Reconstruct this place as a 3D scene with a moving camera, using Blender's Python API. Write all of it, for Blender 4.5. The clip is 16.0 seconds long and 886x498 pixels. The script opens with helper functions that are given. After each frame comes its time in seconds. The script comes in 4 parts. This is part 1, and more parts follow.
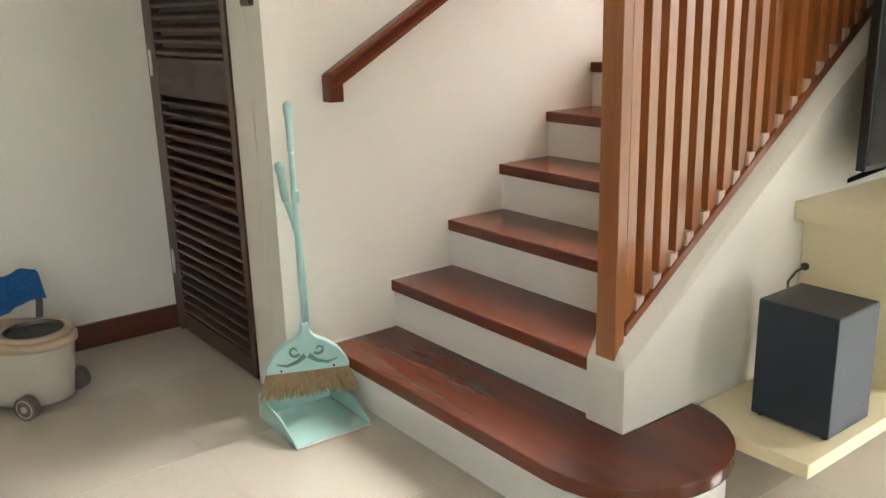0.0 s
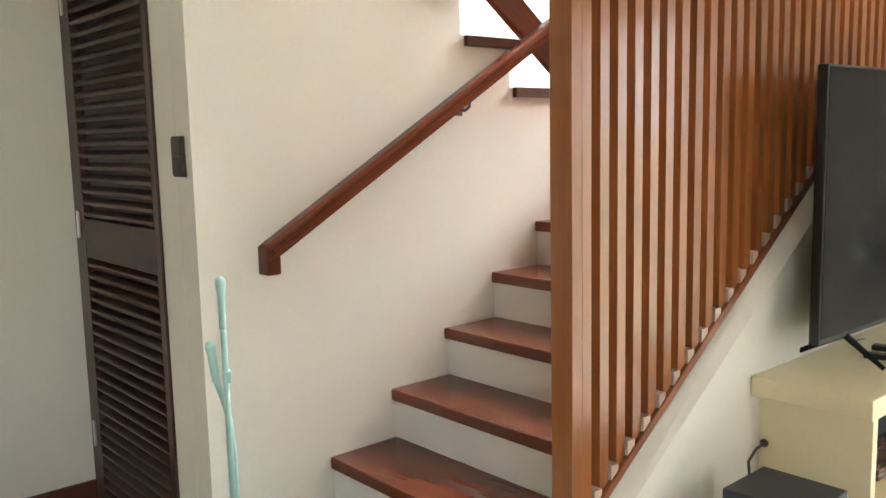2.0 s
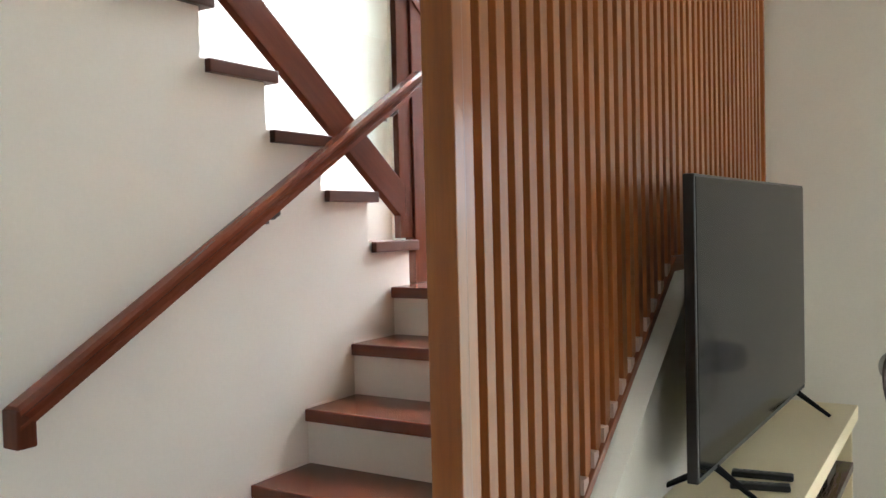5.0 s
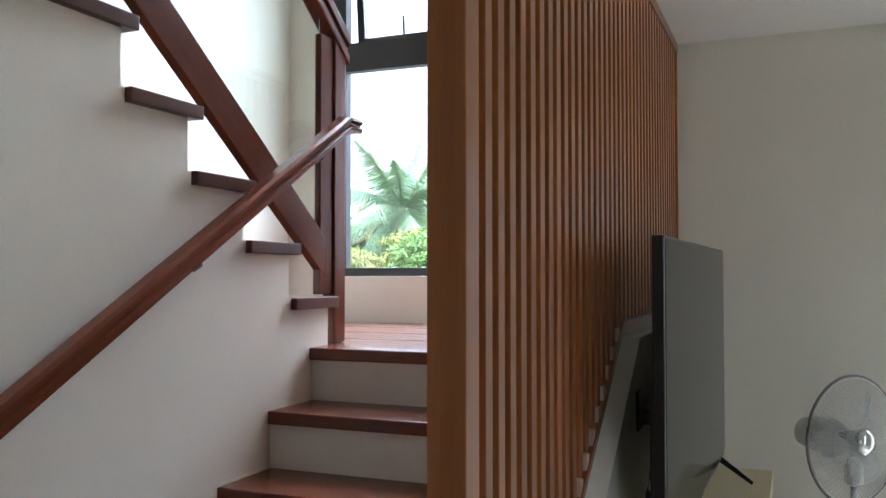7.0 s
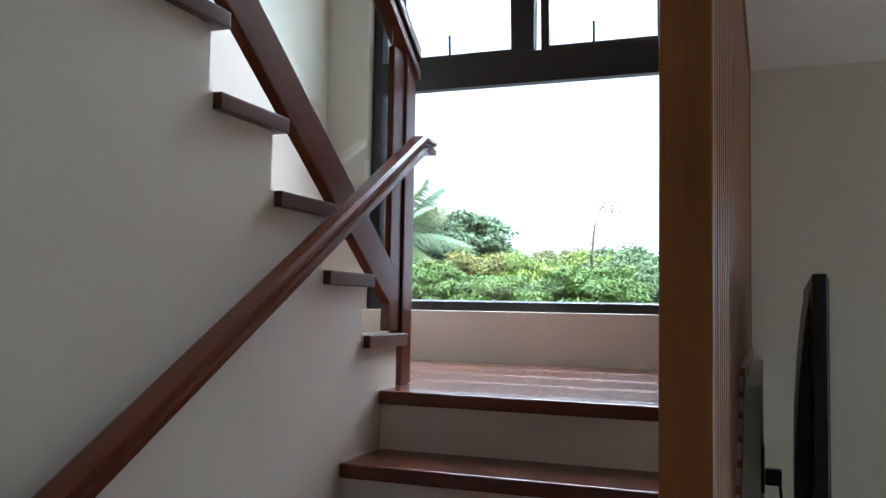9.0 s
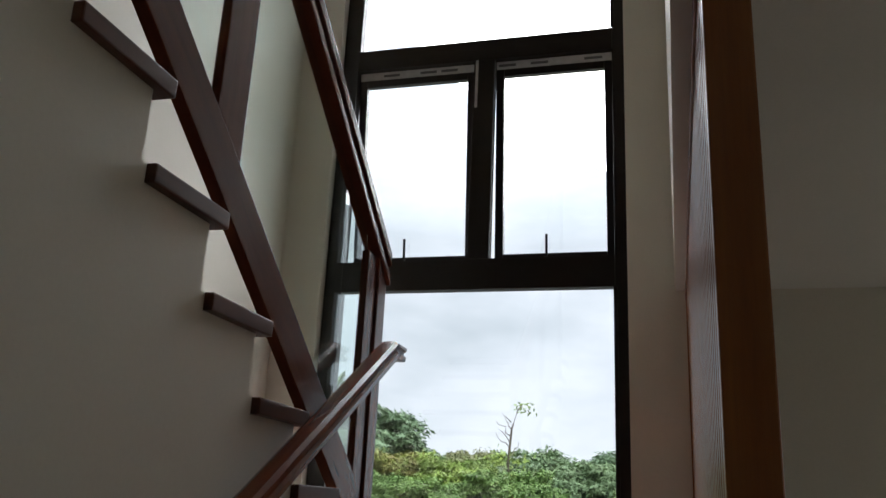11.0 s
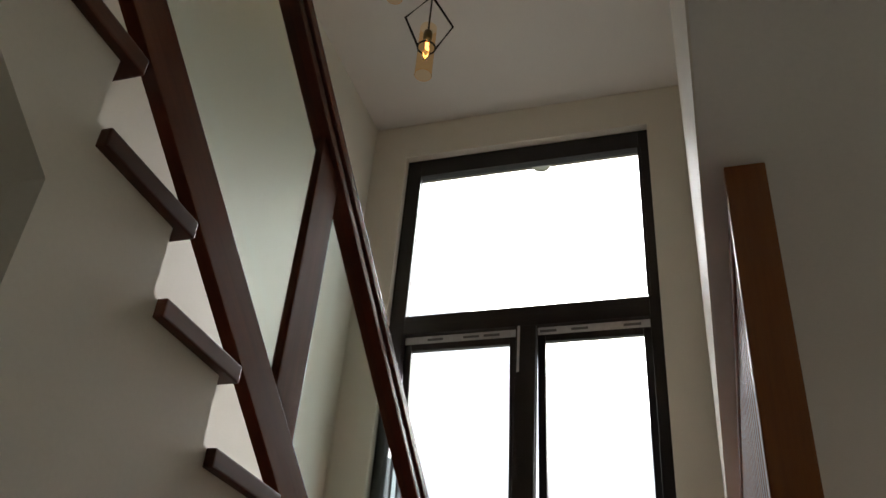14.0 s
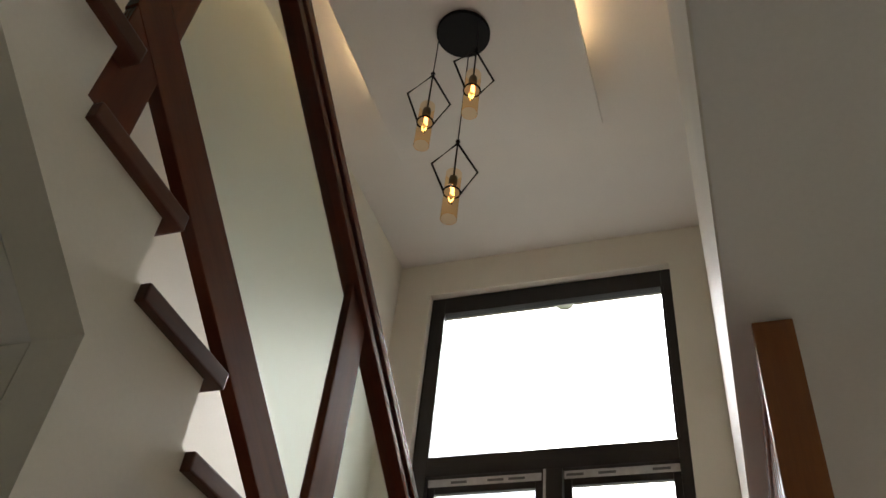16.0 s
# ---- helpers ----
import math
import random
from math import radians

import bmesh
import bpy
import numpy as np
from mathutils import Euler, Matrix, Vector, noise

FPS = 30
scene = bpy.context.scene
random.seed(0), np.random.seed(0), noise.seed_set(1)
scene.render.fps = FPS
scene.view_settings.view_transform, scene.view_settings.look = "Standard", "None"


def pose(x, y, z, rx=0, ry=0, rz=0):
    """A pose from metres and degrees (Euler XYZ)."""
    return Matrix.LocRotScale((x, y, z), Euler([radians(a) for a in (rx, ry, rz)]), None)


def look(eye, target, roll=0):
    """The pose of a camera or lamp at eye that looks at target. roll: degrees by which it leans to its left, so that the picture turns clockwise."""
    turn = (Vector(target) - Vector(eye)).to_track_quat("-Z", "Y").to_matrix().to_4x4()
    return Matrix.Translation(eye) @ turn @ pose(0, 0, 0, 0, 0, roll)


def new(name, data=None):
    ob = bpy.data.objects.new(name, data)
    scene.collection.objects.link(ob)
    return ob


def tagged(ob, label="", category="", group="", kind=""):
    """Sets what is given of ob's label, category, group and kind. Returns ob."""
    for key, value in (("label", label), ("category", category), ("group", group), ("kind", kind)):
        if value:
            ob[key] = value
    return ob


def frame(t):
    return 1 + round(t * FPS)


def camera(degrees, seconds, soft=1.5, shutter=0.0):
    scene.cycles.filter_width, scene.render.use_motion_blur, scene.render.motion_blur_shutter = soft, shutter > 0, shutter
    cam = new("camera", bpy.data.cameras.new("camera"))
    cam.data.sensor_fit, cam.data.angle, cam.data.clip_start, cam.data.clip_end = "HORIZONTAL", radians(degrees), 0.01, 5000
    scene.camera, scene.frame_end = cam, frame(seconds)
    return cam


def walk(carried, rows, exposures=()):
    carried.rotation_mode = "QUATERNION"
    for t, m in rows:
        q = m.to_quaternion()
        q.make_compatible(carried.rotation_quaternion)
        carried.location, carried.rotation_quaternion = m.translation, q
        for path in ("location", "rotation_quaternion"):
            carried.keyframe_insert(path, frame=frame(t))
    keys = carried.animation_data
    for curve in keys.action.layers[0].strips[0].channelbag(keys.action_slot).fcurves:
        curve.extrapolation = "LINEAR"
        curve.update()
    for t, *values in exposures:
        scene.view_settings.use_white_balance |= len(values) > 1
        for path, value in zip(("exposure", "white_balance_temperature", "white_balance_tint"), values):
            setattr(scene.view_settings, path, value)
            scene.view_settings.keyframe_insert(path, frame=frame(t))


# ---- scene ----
cam = camera(55.1, 16.0)
PATH = [
    (0, (-2.833, -2.399, 1.251), (-1.666, -0.865, 0.718), -1.6),
    (0.5, (-2.837, -2.408, 1.269), (-1.642, -0.894, 0.741), -1.5),
    (1, (-2.815, -2.379, 1.331), (-1.571, -0.882, 0.873), -1.4),
    (1.5, (-2.762, -2.34, 1.365), (-1.474, -0.845, 1.037), -1.3),
    (2, (-2.73, -2.279, 1.388), (-1.421, -0.789, 1.127), -1.3),
    (2.5, (-2.679, -2.218, 1.377), (-1.35, -0.736, 1.186), -1.4),
    (3, (-2.683, -2.087, 1.397), (-1.268, -0.681, 1.262), -1.1),
    (3.5, (-2.685, -2.005, 1.414), (-1.159, -0.716, 1.305), -0.9),
    (4, (-2.623, -1.949, 1.432), (-1.009, -0.772, 1.335), -1.0),
    (4.2, (-2.59, -1.925, 1.435), (-0.956, -0.776, 1.339), -1.2),
    (6.5, (-2.489, -1.557, 1.49), (-0.673, -0.722, 1.542), -0.3),
    (7, (-2.458, -1.493, 1.468), (-0.608, -0.734, 1.529), -0.0),
    (7.5, (-2.393, -1.369, 1.48), (-0.543, -0.612, 1.523), 0.3),
    (8, (-2.36, -1.284, 1.478), (-0.515, -0.514, 1.528), 0.4),
    (10.5, (-2.327, -0.909, 1.509), (-0.447, -0.389, 1.952), 2.0),
    (11, (-2.34, -0.912, 1.525), (-0.499, -0.396, 2.114), 2.8),
    (11.5, (-2.356, -0.914, 1.533), (-0.546, -0.396, 2.207), 3.1),
    (12, (-2.375, -0.913, 1.538), (-0.599, -0.393, 2.297), 3.2),
    (12.5, (-2.388, -0.905, 1.546), (-0.66, -0.371, 2.401), 3.6),
    (13, (-2.409, -0.907, 1.553), (-0.748, -0.347, 2.514), 4.2),
    (13.5, (-2.416, -0.906, 1.556), (-0.799, -0.341, 2.589), 4.7),
    (14, (-2.423, -0.902, 1.564), (-0.855, -0.343, 2.673), 5.0),
    (14.5, (-2.436, -0.902, 1.572), (-0.928, -0.355, 2.766), 5.2),
    (15, (-2.448, -0.907, 1.578), (-0.991, -0.36, 2.835), 5.7),
    (15.5, (-2.461, -0.905, 1.581), (-1.067, -0.358, 2.907), 6.1),
    (16, (-2.464, -0.9, 1.582), (-1.1, -0.331, 2.928), 7.1),
]

EXPOSURES = [(0.0, 3.72, 6250, 10), (4.2, 3.55, 5900, 9.5), (6.3, 2.6, 5400, 9.5), (8.2, 2.45, 5150, 9), (10.3, 0.45, 5850, 8.5), (12.5, 0.72, 6100, 10), (14.5, 1.07, 6350, 10.5), (16.0, 1.5, 6350, 11)]
walk(cam, [(t, look(eye, target, roll)) for t, eye, target, roll in PATH], EXPOSURES)

# ---------------------------------------------------------------- world and large lights
world = bpy.data.worlds.new("overcast_sky")
scene.world = world
world.use_nodes = True
wn, wl = world.node_tree.nodes, world.node_tree.links
wn.clear()
w_out = wn.new("ShaderNodeOutputWorld")
w_bg = wn.new("ShaderNodeBackground")
w_bg.inputs["Strength"].default_value = 0.05
w_sky = wn.new("ShaderNodeTexSky")
w_sky.sky_type = "NISHITA"
w_sky.sun_disc = False
w_sky.sun_elevation = radians(50)
w_sky.sun_rotation = radians(104)
w_sky.dust_density = 3.0
w_co = wn.new("ShaderNodeTexCoord")
w_map = wn.new("ShaderNodeMapping")
w_map.inputs["Scale"].default_value = (1.0, 1.0, 2.6)
w_noise = wn.new("ShaderNodeTexNoise")
w_noise.inputs["Scale"].default_value = 3.2
w_noise.inputs["Detail"].default_value = 7.0
w_noise.inputs["Roughness"].default_value = 0.55
w_ramp = wn.new("ShaderNodeValToRGB")
w_ramp.color_ramp.elements[0].position, w_ramp.color_ramp.elements[0].color = 0.34, (25, 27, 28, 1)
w_ramp.color_ramp.elements[1].position, w_ramp.color_ramp.elements[1].color = 0.62, (37, 38, 39, 1)
w_mix = wn.new("ShaderNodeMixRGB")
w_mix.inputs["Fac"].default_value = 0.9
wl.new(w_co.outputs["Generated"], w_map.inputs["Vector"])
wl.new(w_map.outputs["Vector"], w_noise.inputs["Vector"])
wl.new(w_noise.outputs["Fac"], w_ramp.inputs["Fac"])
wl.new(w_sky.outputs["Color"], w_mix.inputs["Color1"])
wl.new(w_ramp.outputs["Color"], w_mix.inputs["Color2"])
w_xyz = wn.new("ShaderNodeSeparateXYZ")
w_grad = wn.new("ShaderNodeMapRange")                 # an overcast sky is far brighter overhead than low down
w_grad.inputs["From Min"].default_value, w_grad.inputs["From Max"].default_value = 0.3, 1.0
w_grad.inputs["To Min"].default_value, w_grad.inputs["To Max"].default_value = 0.42, 2.1
w_mul = wn.new("ShaderNodeMixRGB")
w_mul.blend_type, w_mul.inputs["Fac"].default_value = "MULTIPLY", 1.0
wl.new(w_co.outputs["Generated"], w_xyz.inputs["Vector"])
wl.new(w_xyz.outputs["Z"], w_grad.inputs["Value"])
wl.new(w_mix.outputs["Color"], w_mul.inputs["Color1"])
wl.new(w_grad.outputs[0], w_mul.inputs["Color2"])
wl.new(w_mul.outputs["Color"], w_bg.inputs["Color"])
wl.new(w_bg.outputs["Background"], w_out.inputs["Surface"])

sun = new("sun", bpy.data.lights.new("sun", "SUN"))
sun.data.energy, sun.data.angle, sun.data.color = 3.4, radians(62), (1.0, 0.96, 0.9)
sun.matrix_world = look((40, -10, 49), (0, 0, 0))



# ---------------------------------------------------------------- materials
def material(name):
    m = bpy.data.materials.new(name)
    m.use_nodes = True
    return m, m.node_tree.nodes, m.node_tree.links, m.node_tree.nodes["Principled BSDF"]


def coords(n, l, scale, shuffle=0.0, slope=0.0):
    co, mp = n.new("ShaderNodeTexCoord"), n.new("ShaderNodeMapping")
    mp.inputs["Scale"].default_value = scale
    if shuffle:
        info, add = n.new("ShaderNodeObjectInfo"), n.new("ShaderNodeVectorMath")
        mul = n.new("ShaderNodeMath")
        mul.operation, mul.inputs[1].default_value = "MULTIPLY", shuffle
        l.new(info.outputs["Random"], mul.inputs[0])
        l.new(co.outputs["Object"], add.inputs[0])
        l.new(mul.outputs[0], add.inputs[1])
        turn = n.new("ShaderNodeMapping")
        turn.inputs["Rotation"].default_value = (0, radians(slope), 0)
        l.new(add.outputs[0], turn.inputs["Vector"])
        l.new(turn.outputs["Vector"], mp.inputs["Vector"])
    else:
        l.new(co.outputs["Object"], mp.inputs["Vector"])
    return mp.outputs["Vector"]


def noise_tex(n, l, vec, scale, detail=4.0, rough=0.55):
    t = n.new("ShaderNodeTexNoise")
    t.inputs["Scale"].default_value, t.inputs["Detail"].default_value, t.inputs["Roughness"].default_value = scale, detail, rough
    l.new(vec, t.inputs["Vector"])
    return t.outputs["Fac"]


def ramp(n, l, fac, c0, c1, p0=0.3, p1=0.7):
    r = n.new("ShaderNodeValToRGB")
    r.color_ramp.elements[0].position, r.color_ramp.elements[0].color = p0, (*c0, 1)
    r.color_ramp.elements[1].position, r.color_ramp.elements[1].color = p1, (*c1, 1)
    l.new(fac, r.inputs["Fac"])
    return r.outputs["Color"]


def mix(n, l, a, b, fac, kind="MIX"):
    m = n.new("ShaderNodeMixRGB")
    m.blend_type = kind
    for socket, value in (("Fac", fac), ("Color1", a), ("Color2", b)):
        if isinstance(value, (float, int)):
            m.inputs[socket].default_value = value
        elif isinstance(value, tuple):
            m.inputs[socket].default_value = (*value, 1)
        else:
            l.new(value, m.inputs[socket])
    return m.outputs["Color"]


def bump(n, l, bsdf, fac, strength, distance=0.002):
    b = n.new("ShaderNodeBump")
    b.inputs["Strength"].default_value, b.inputs["Distance"].default_value = strength, distance
    l.new(fac, b.inputs["Height"])
    l.new(b.outputs["Normal"], bsdf.inputs["Normal"])


def rough_range(n, l, bsdf, fac, lo, hi):
    r = n.new("ShaderNodeMapRange")
    r.inputs["To Min"].default_value, r.inputs["To Max"].default_value = lo, hi
    l.new(fac, r.inputs["Value"])
    l.new(r.outputs[0], bsdf.inputs["Roughness"])


def paint(name, color, rough=0.55, mottling=0.06, relief=0.10):
    m, n, l, b = material(name)
    vec = coords(n, l, (1, 1, 1))
    big, fine = noise_tex(n, l, vec, 1.7, 3), noise_tex(n, l, vec, 95, 4)
    dark = tuple(c * (1 - mottling) for c in color)
    l.new(mix(n, l, ramp(n, l, big, dark, color), ramp(n, l, fine, (0.97, 0.97, 0.97), (1, 1, 1)), 1.0, "MULTIPLY"), b.inputs["Base Color"])
    rough_range(n, l, b, big, rough - 0.06, rough + 0.06)
    uneven = noise_tex(n, l, vec, 7.0, 2)              # hand-skimmed plaster under the fine roller grain
    bump(n, l, b, mix(n, l, fine, uneven, 0.7), relief, 0.004)
    return m


def wood(name, dark, light, axis, rough=0.3, shuffle=3.0, coat=0.0, variety=0.12, grain=0.65, slope=0.0):
    """Varnished timber with its grain along one axis."""
    m, n, l, b = material(name)
    long, cross = 0.9, 14.0
    sc = [cross, cross, cross]
    sc["xyz".index(axis)] = long
    vec = coords(n, l, tuple(sc), shuffle, slope)
    wide = noise_tex(n, l, vec, 1.1, 5, 0.6)
    sc2 = [c * 5 for c in sc]
    fine = noise_tex(n, l, coords(n, l, tuple(sc2), shuffle, slope), 1.6, 4, 0.65)
    col = ramp(n, l, wide, dark, light, 0.32, 0.68)
    col = mix(n, l, col, ramp(n, l, fine, (0.72, 0.70, 0.68), (1.0, 1.0, 1.0), 0.35, 0.6), grain, "MULTIPLY")
    info = n.new("ShaderNodeObjectInfo")
    tint = ramp(n, l, info.outputs["Random"], (1 - variety,) * 3, (1, 1, 1), 0.0, 1.0)
    l.new(mix(n, l, col, tint, 1.0, "MULTIPLY"), b.inputs["Base Color"])
    rough_range(n, l, b, fine, rough - 0.05, rough + 0.09)
    b.inputs["Coat Weight"].default_value = coat
    b.inputs["Coat Roughness"].default_value = 0.12
    bump(n, l, b, fine, 0.012, 0.001)
    return m


def plain(name, color, rough=0.5, metal=0.0, mottling=0.08, scale=30.0, relief=0.03):
    m, n, l, b = material(name)
    f = noise_tex(n, l, coords(n, l, (1, 1, 1)), scale, 4)
    l.new(ramp(n, l, f, tuple(c * (1 - mottling) for c in color), color), b.inputs["Base Color"])
    rough_range(n, l, b, f, max(rough - 0.05, 0.02), rough + 0.05)
    b.inputs["Metallic"].default_value = metal
    bump(n, l, b, f, relief, 0.001)
    return m


def glass(name, color=(1, 1, 1), ior=1.45):
    m, n, l, b = material(name)
    b.inputs["Base Color"].default_value = (*color, 1)
    b.inputs["Transmission Weight"].default_value = 1.0
    b.inputs["Roughness"].default_value = 0.0
    b.inputs["IOR"].default_value = ior
    return m


def glow(name, color, strength):
    m, n, l, b = material(name)
    b.inputs["Base Color"].default_value = (*color, 1)
    b.inputs["Emission Color"].default_value = (*color, 1)
    b.inputs["Emission Strength"].default_value = strength
    return m


M_WALL = paint("wall_paint_warm_white", (0.79, 0.757, 0.67))
M_CEIL = paint("ceiling_paint_white", (0.80, 0.78, 0.75))
M_RISER = paint("riser_paint_white", (0.80, 0.78, 0.72), 0.45)
# pale pinkish tone puts the daylight on the wooden blocks' tops into colour
M_SPACER = paint("spacer_wood_lit_pinkish", (0.55, 0.40, 0.33), 0.5)
M_CREAM = paint("cream_lacquer", (0.82, 0.72, 0.47), 0.38, 0.03, 0.02)
M_TREAD = wood("tread_mahogany", (0.105, 0.024, 0.010), (0.155, 0.038, 0.014), "y", 0.22, 3.0, 0.0, 0.12, 0.12)
M_LAND = wood("landing_mahogany", (0.11, 0.042, 0.027), (0.20, 0.078, 0.048), "y", 0.17, 3.0, 0.2)
M_TREAD_X = wood("nosing_dark_mahogany", (0.065, 0.022, 0.012), (0.12, 0.038, 0.018), "x", 0.36, 3.0, 0.0)
M_SLAT = wood("slat_teak", (0.28, 0.087, 0.019), (0.39, 0.134, 0.032), "z", 0.30, 4.0, 0.32, 0.22, 0.5)
M_SLAT_X = wood("rail_teak", (0.20, 0.054, 0.016), (0.28, 0.082, 0.025), "x", 0.3, 4.0, 0.25, 0.1, 0.35, 34.6)
M_RAIL = wood("handrail_mahogany", (0.13, 0.030, 0.012), (0.18, 0.045, 0.017), "x", 0.2, 3.0, 0.0, 0.1, 0.35, 30.6)
M_BEAM = wood("guard_rail_mahogany", (0.10, 0.026, 0.012), (0.14, 0.038, 0.017), "x", 0.2, 3.0, 0.0, 0.1, 0.35, -35.8)
M_GUARD_Z = wood("guard_post_mahogany", (0.10, 0.026, 0.012), (0.14, 0.038, 0.017), "z", 0.2, 3.0, 0.0, 0.1, 0.35)
M_LOUVER = wood("louvre_dark_brown", (0.038, 0.014, 0.008), (0.070, 0.026, 0.014), "y", 0.36, 3.0, 0.1)
M_LOUVER_Z = wood("stile_dark_brown", (0.045, 0.015, 0.009), (0.075, 0.026, 0.015), "z", 0.32, 3.0, 0.1)
M_BASE = wood("skirting_mahogany", (0.07, 0.020, 0.010), (0.13, 0.036, 0.016), "x", 0.3, 3.0, 0.25)
M_SHELFW = wood("shelf_dark_red_wood", (0.07, 0.022, 0.013), (0.13, 0.04, 0.02), "x", 0.25, 3.0, 0.3)
for link in list(M_TREAD.node_tree.links):             # a polished coat of even gloss
    if link.to_socket.name in ("Roughness", "Normal"):
        M_TREAD.node_tree.links.remove(link)
M_TREAD.node_tree.nodes["Principled BSDF"].inputs["Roughness"].default_value = 0.23
for m_ in (M_TREAD_X, M_GUARD_Z, M_BEAM):
    m_.node_tree.nodes["Principled BSDF"].inputs["Specular IOR Level"].default_value = 0.3
M_FRAME = plain("window_frame_dark_brown", (0.013, 0.0095, 0.010), 0.35, 0.0, 0.2, 40)
M_FILM = plain("protective_film_grey", (0.55, 0.55, 0.56), 0.4, 0.0, 0.2, 25)
M_FILMINK = plain("film_print_dark", (0.12, 0.12, 0.13), 0.5)
M_BLACK = plain("black_plastic", (0.012, 0.012, 0.013), 0.32)
M_BLACKM = plain("black_metal", (0.006, 0.006, 0.007), 0.5, 0.0)
M_BLACKM.node_tree.nodes["Principled BSDF"].inputs["Specular IOR Level"].default_value = 0.2
M_SCREEN = plain("tv_screen_glass", (0.012, 0.013, 0.013), 0.1, 0.0, 0.05, 3, 0.0)
M_SCREEN.node_tree.nodes["Principled BSDF"].inputs["Specular IOR Level"].default_value = 0.1
M_SUB = plain("subwoofer_charcoal", (0.020, 0.032, 0.046), 0.45, 0.0, 0.1, 220, 0.12)
M_SUBTOP = plain("subwoofer_top_grey", (0.028, 0.030, 0.033), 0.5, 0.0, 0.1, 220, 0.12)
M_SWITCH = plain("switch_bronze", (0.085, 0.066, 0.056), 0.35, 0.4, 0.1, 60)
M_STEEL = plain("brushed_steel", (0.55, 0.54, 0.52), 0.3, 1.0, 0.15, 80)
M_BASKET = plain("basket_dark_steel", (0.10, 0.09, 0.08), 0.35, 0.8, 0.4, 90)
M_MINT = plain("mint_plastic", (0.40, 0.63, 0.58), 0.38, 0.0, 0.06, 18)
M_MINTD = plain("mint_ornament_grey_green", (0.15, 0.26, 0.25), 0.45)
M_BRISTLE = plain("straw_bristle", (0.58, 0.41, 0.21), 0.7, 0.0, 0.4, 60)
M_BUCKET = plain("bucket_taupe_plastic", (0.50, 0.46, 0.37), 0.42, 0.0, 0.08, 14)
M_BUCKETR = plain("bucket_rim_tan_plastic", (0.45, 0.35, 0.24), 0.42, 0.0, 0.1, 14)
M_WHEEL = plain("wheel_grey_brown_plastic", (0.16, 0.125, 0.115), 0.45)
M_BLUE = plain("blue_microfibre", (0.05, 0.26, 0.68), 0.9, 0.0, 0.35, 70, 0.5)
M_FANW = plain("fan_white_plastic", (0.70, 0.70, 0.68), 0.35)
M_FANG = plain("fan_grey_plastic", (0.20, 0.20, 0.20), 0.4)
M_CHROME = plain("chrome_plastic", (0.62, 0.62, 0.62), 0.16, 0.9, 0.05)
M_FANWIRE = plain("fan_wire_chrome", (0.6, 0.6, 0.6), 0.3, 0.8)
M_GROUT = plain("grout_cream", (0.78, 0.74, 0.66), 0.85, 0.0, 0.2, 50)
M_SOFFIT = plain("exterior_soffit_grey_brown", (0.24, 0.21, 0.19), 0.6, 0.0, 0.3, 12)
M_ROOF = plain("roof_weathered_grey_metal", (0.11, 0.115, 0.12), 0.8, 0.0, 0.4, 3)
M_ROOF.node_tree.nodes["Principled BSDF"].inputs["Specular IOR Level"].default_value = 0.05
M_PANE = glass("window_glass")
M_GUARDGLASS = glass("guard_glass_green_tint", (0.85, 0.95, 0.92), 1.5)
M_AMBER = glass("amber_glass", (1.0, 0.70, 0.36), 1.01)
M_BULB = glow("filament_glow", (1.0, 0.5, 0.13), 2.6)
M_LED = glow("led_strip_warm", (1.0, 0.68, 0.34), 7.5)


def tile_material():
    m, n, l, b = material("polished_beige_porcelain")
    vec = coords(n, l, (1, 1, 1), 5.0)
    cloud, fine = noise_tex(n, l, vec, 2.2, 4), noise_tex(n, l, vec, 120, 3)
    col = ramp(n, l, cloud, (0.50, 0.45, 0.37), (0.56, 0.51, 0.425))
    l.new(mix(n, l, col, ramp(n, l, fine, (0.96, 0.96, 0.96), (1, 1, 1)), 1.0, "MULTIPLY"), b.inputs["Base Color"])
    rough_range(n, l, b, cloud, 0.04, 0.08)
    bump(n, l, b, cloud, 0.02, 0.002)
    return m


def leaf_material(name, dark, light):
    m, n, l, b = material(name)
    geo = n.new("ShaderNodeNewGeometry")
    patch = noise_tex(n, l, coords(n, l, (1, 1, 1), 40.0), 0.45, 3)
    col = mix(n, l, ramp(n, l, geo.outputs["Random Per Island"], dark, light, 0.0, 1.0), ramp(n, l, patch, (0.55, 0.62, 0.5), (1.15, 1.1, 1.0)), 1.0, "MULTIPLY")
    info = n.new("ShaderNodeObjectInfo")
    tint = n.new("ShaderNodeValToRGB")
    tint.color_ramp.interpolation = "CONSTANT"
    tint.color_ramp.elements[0].color = (0.72, 0.82, 0.8, 1)
    tint.color_ramp.elements[1].position, tint.color_ramp.elements[1].color = 0.8, (1.08, 0.84, 0.72, 1)
    e = tint.color_ramp.elements.new(0.3)
    e.color = (1.1, 1.08, 0.82, 1)
    e = tint.color_ramp.elements.new(0.55)
    e.color = (0.95, 1.0, 0.95, 1)
    l.new(info.outputs["Random"], tint.inputs["Fac"])
    l.new(mix(n, l, col, tint.outputs["Color"], 1.0, "MULTIPLY"), b.inputs["Base Color"])
    b.inputs["Roughness"].default_value = 0.7
    b.inputs["Specular IOR Level"].default_value = 0.15
    return m


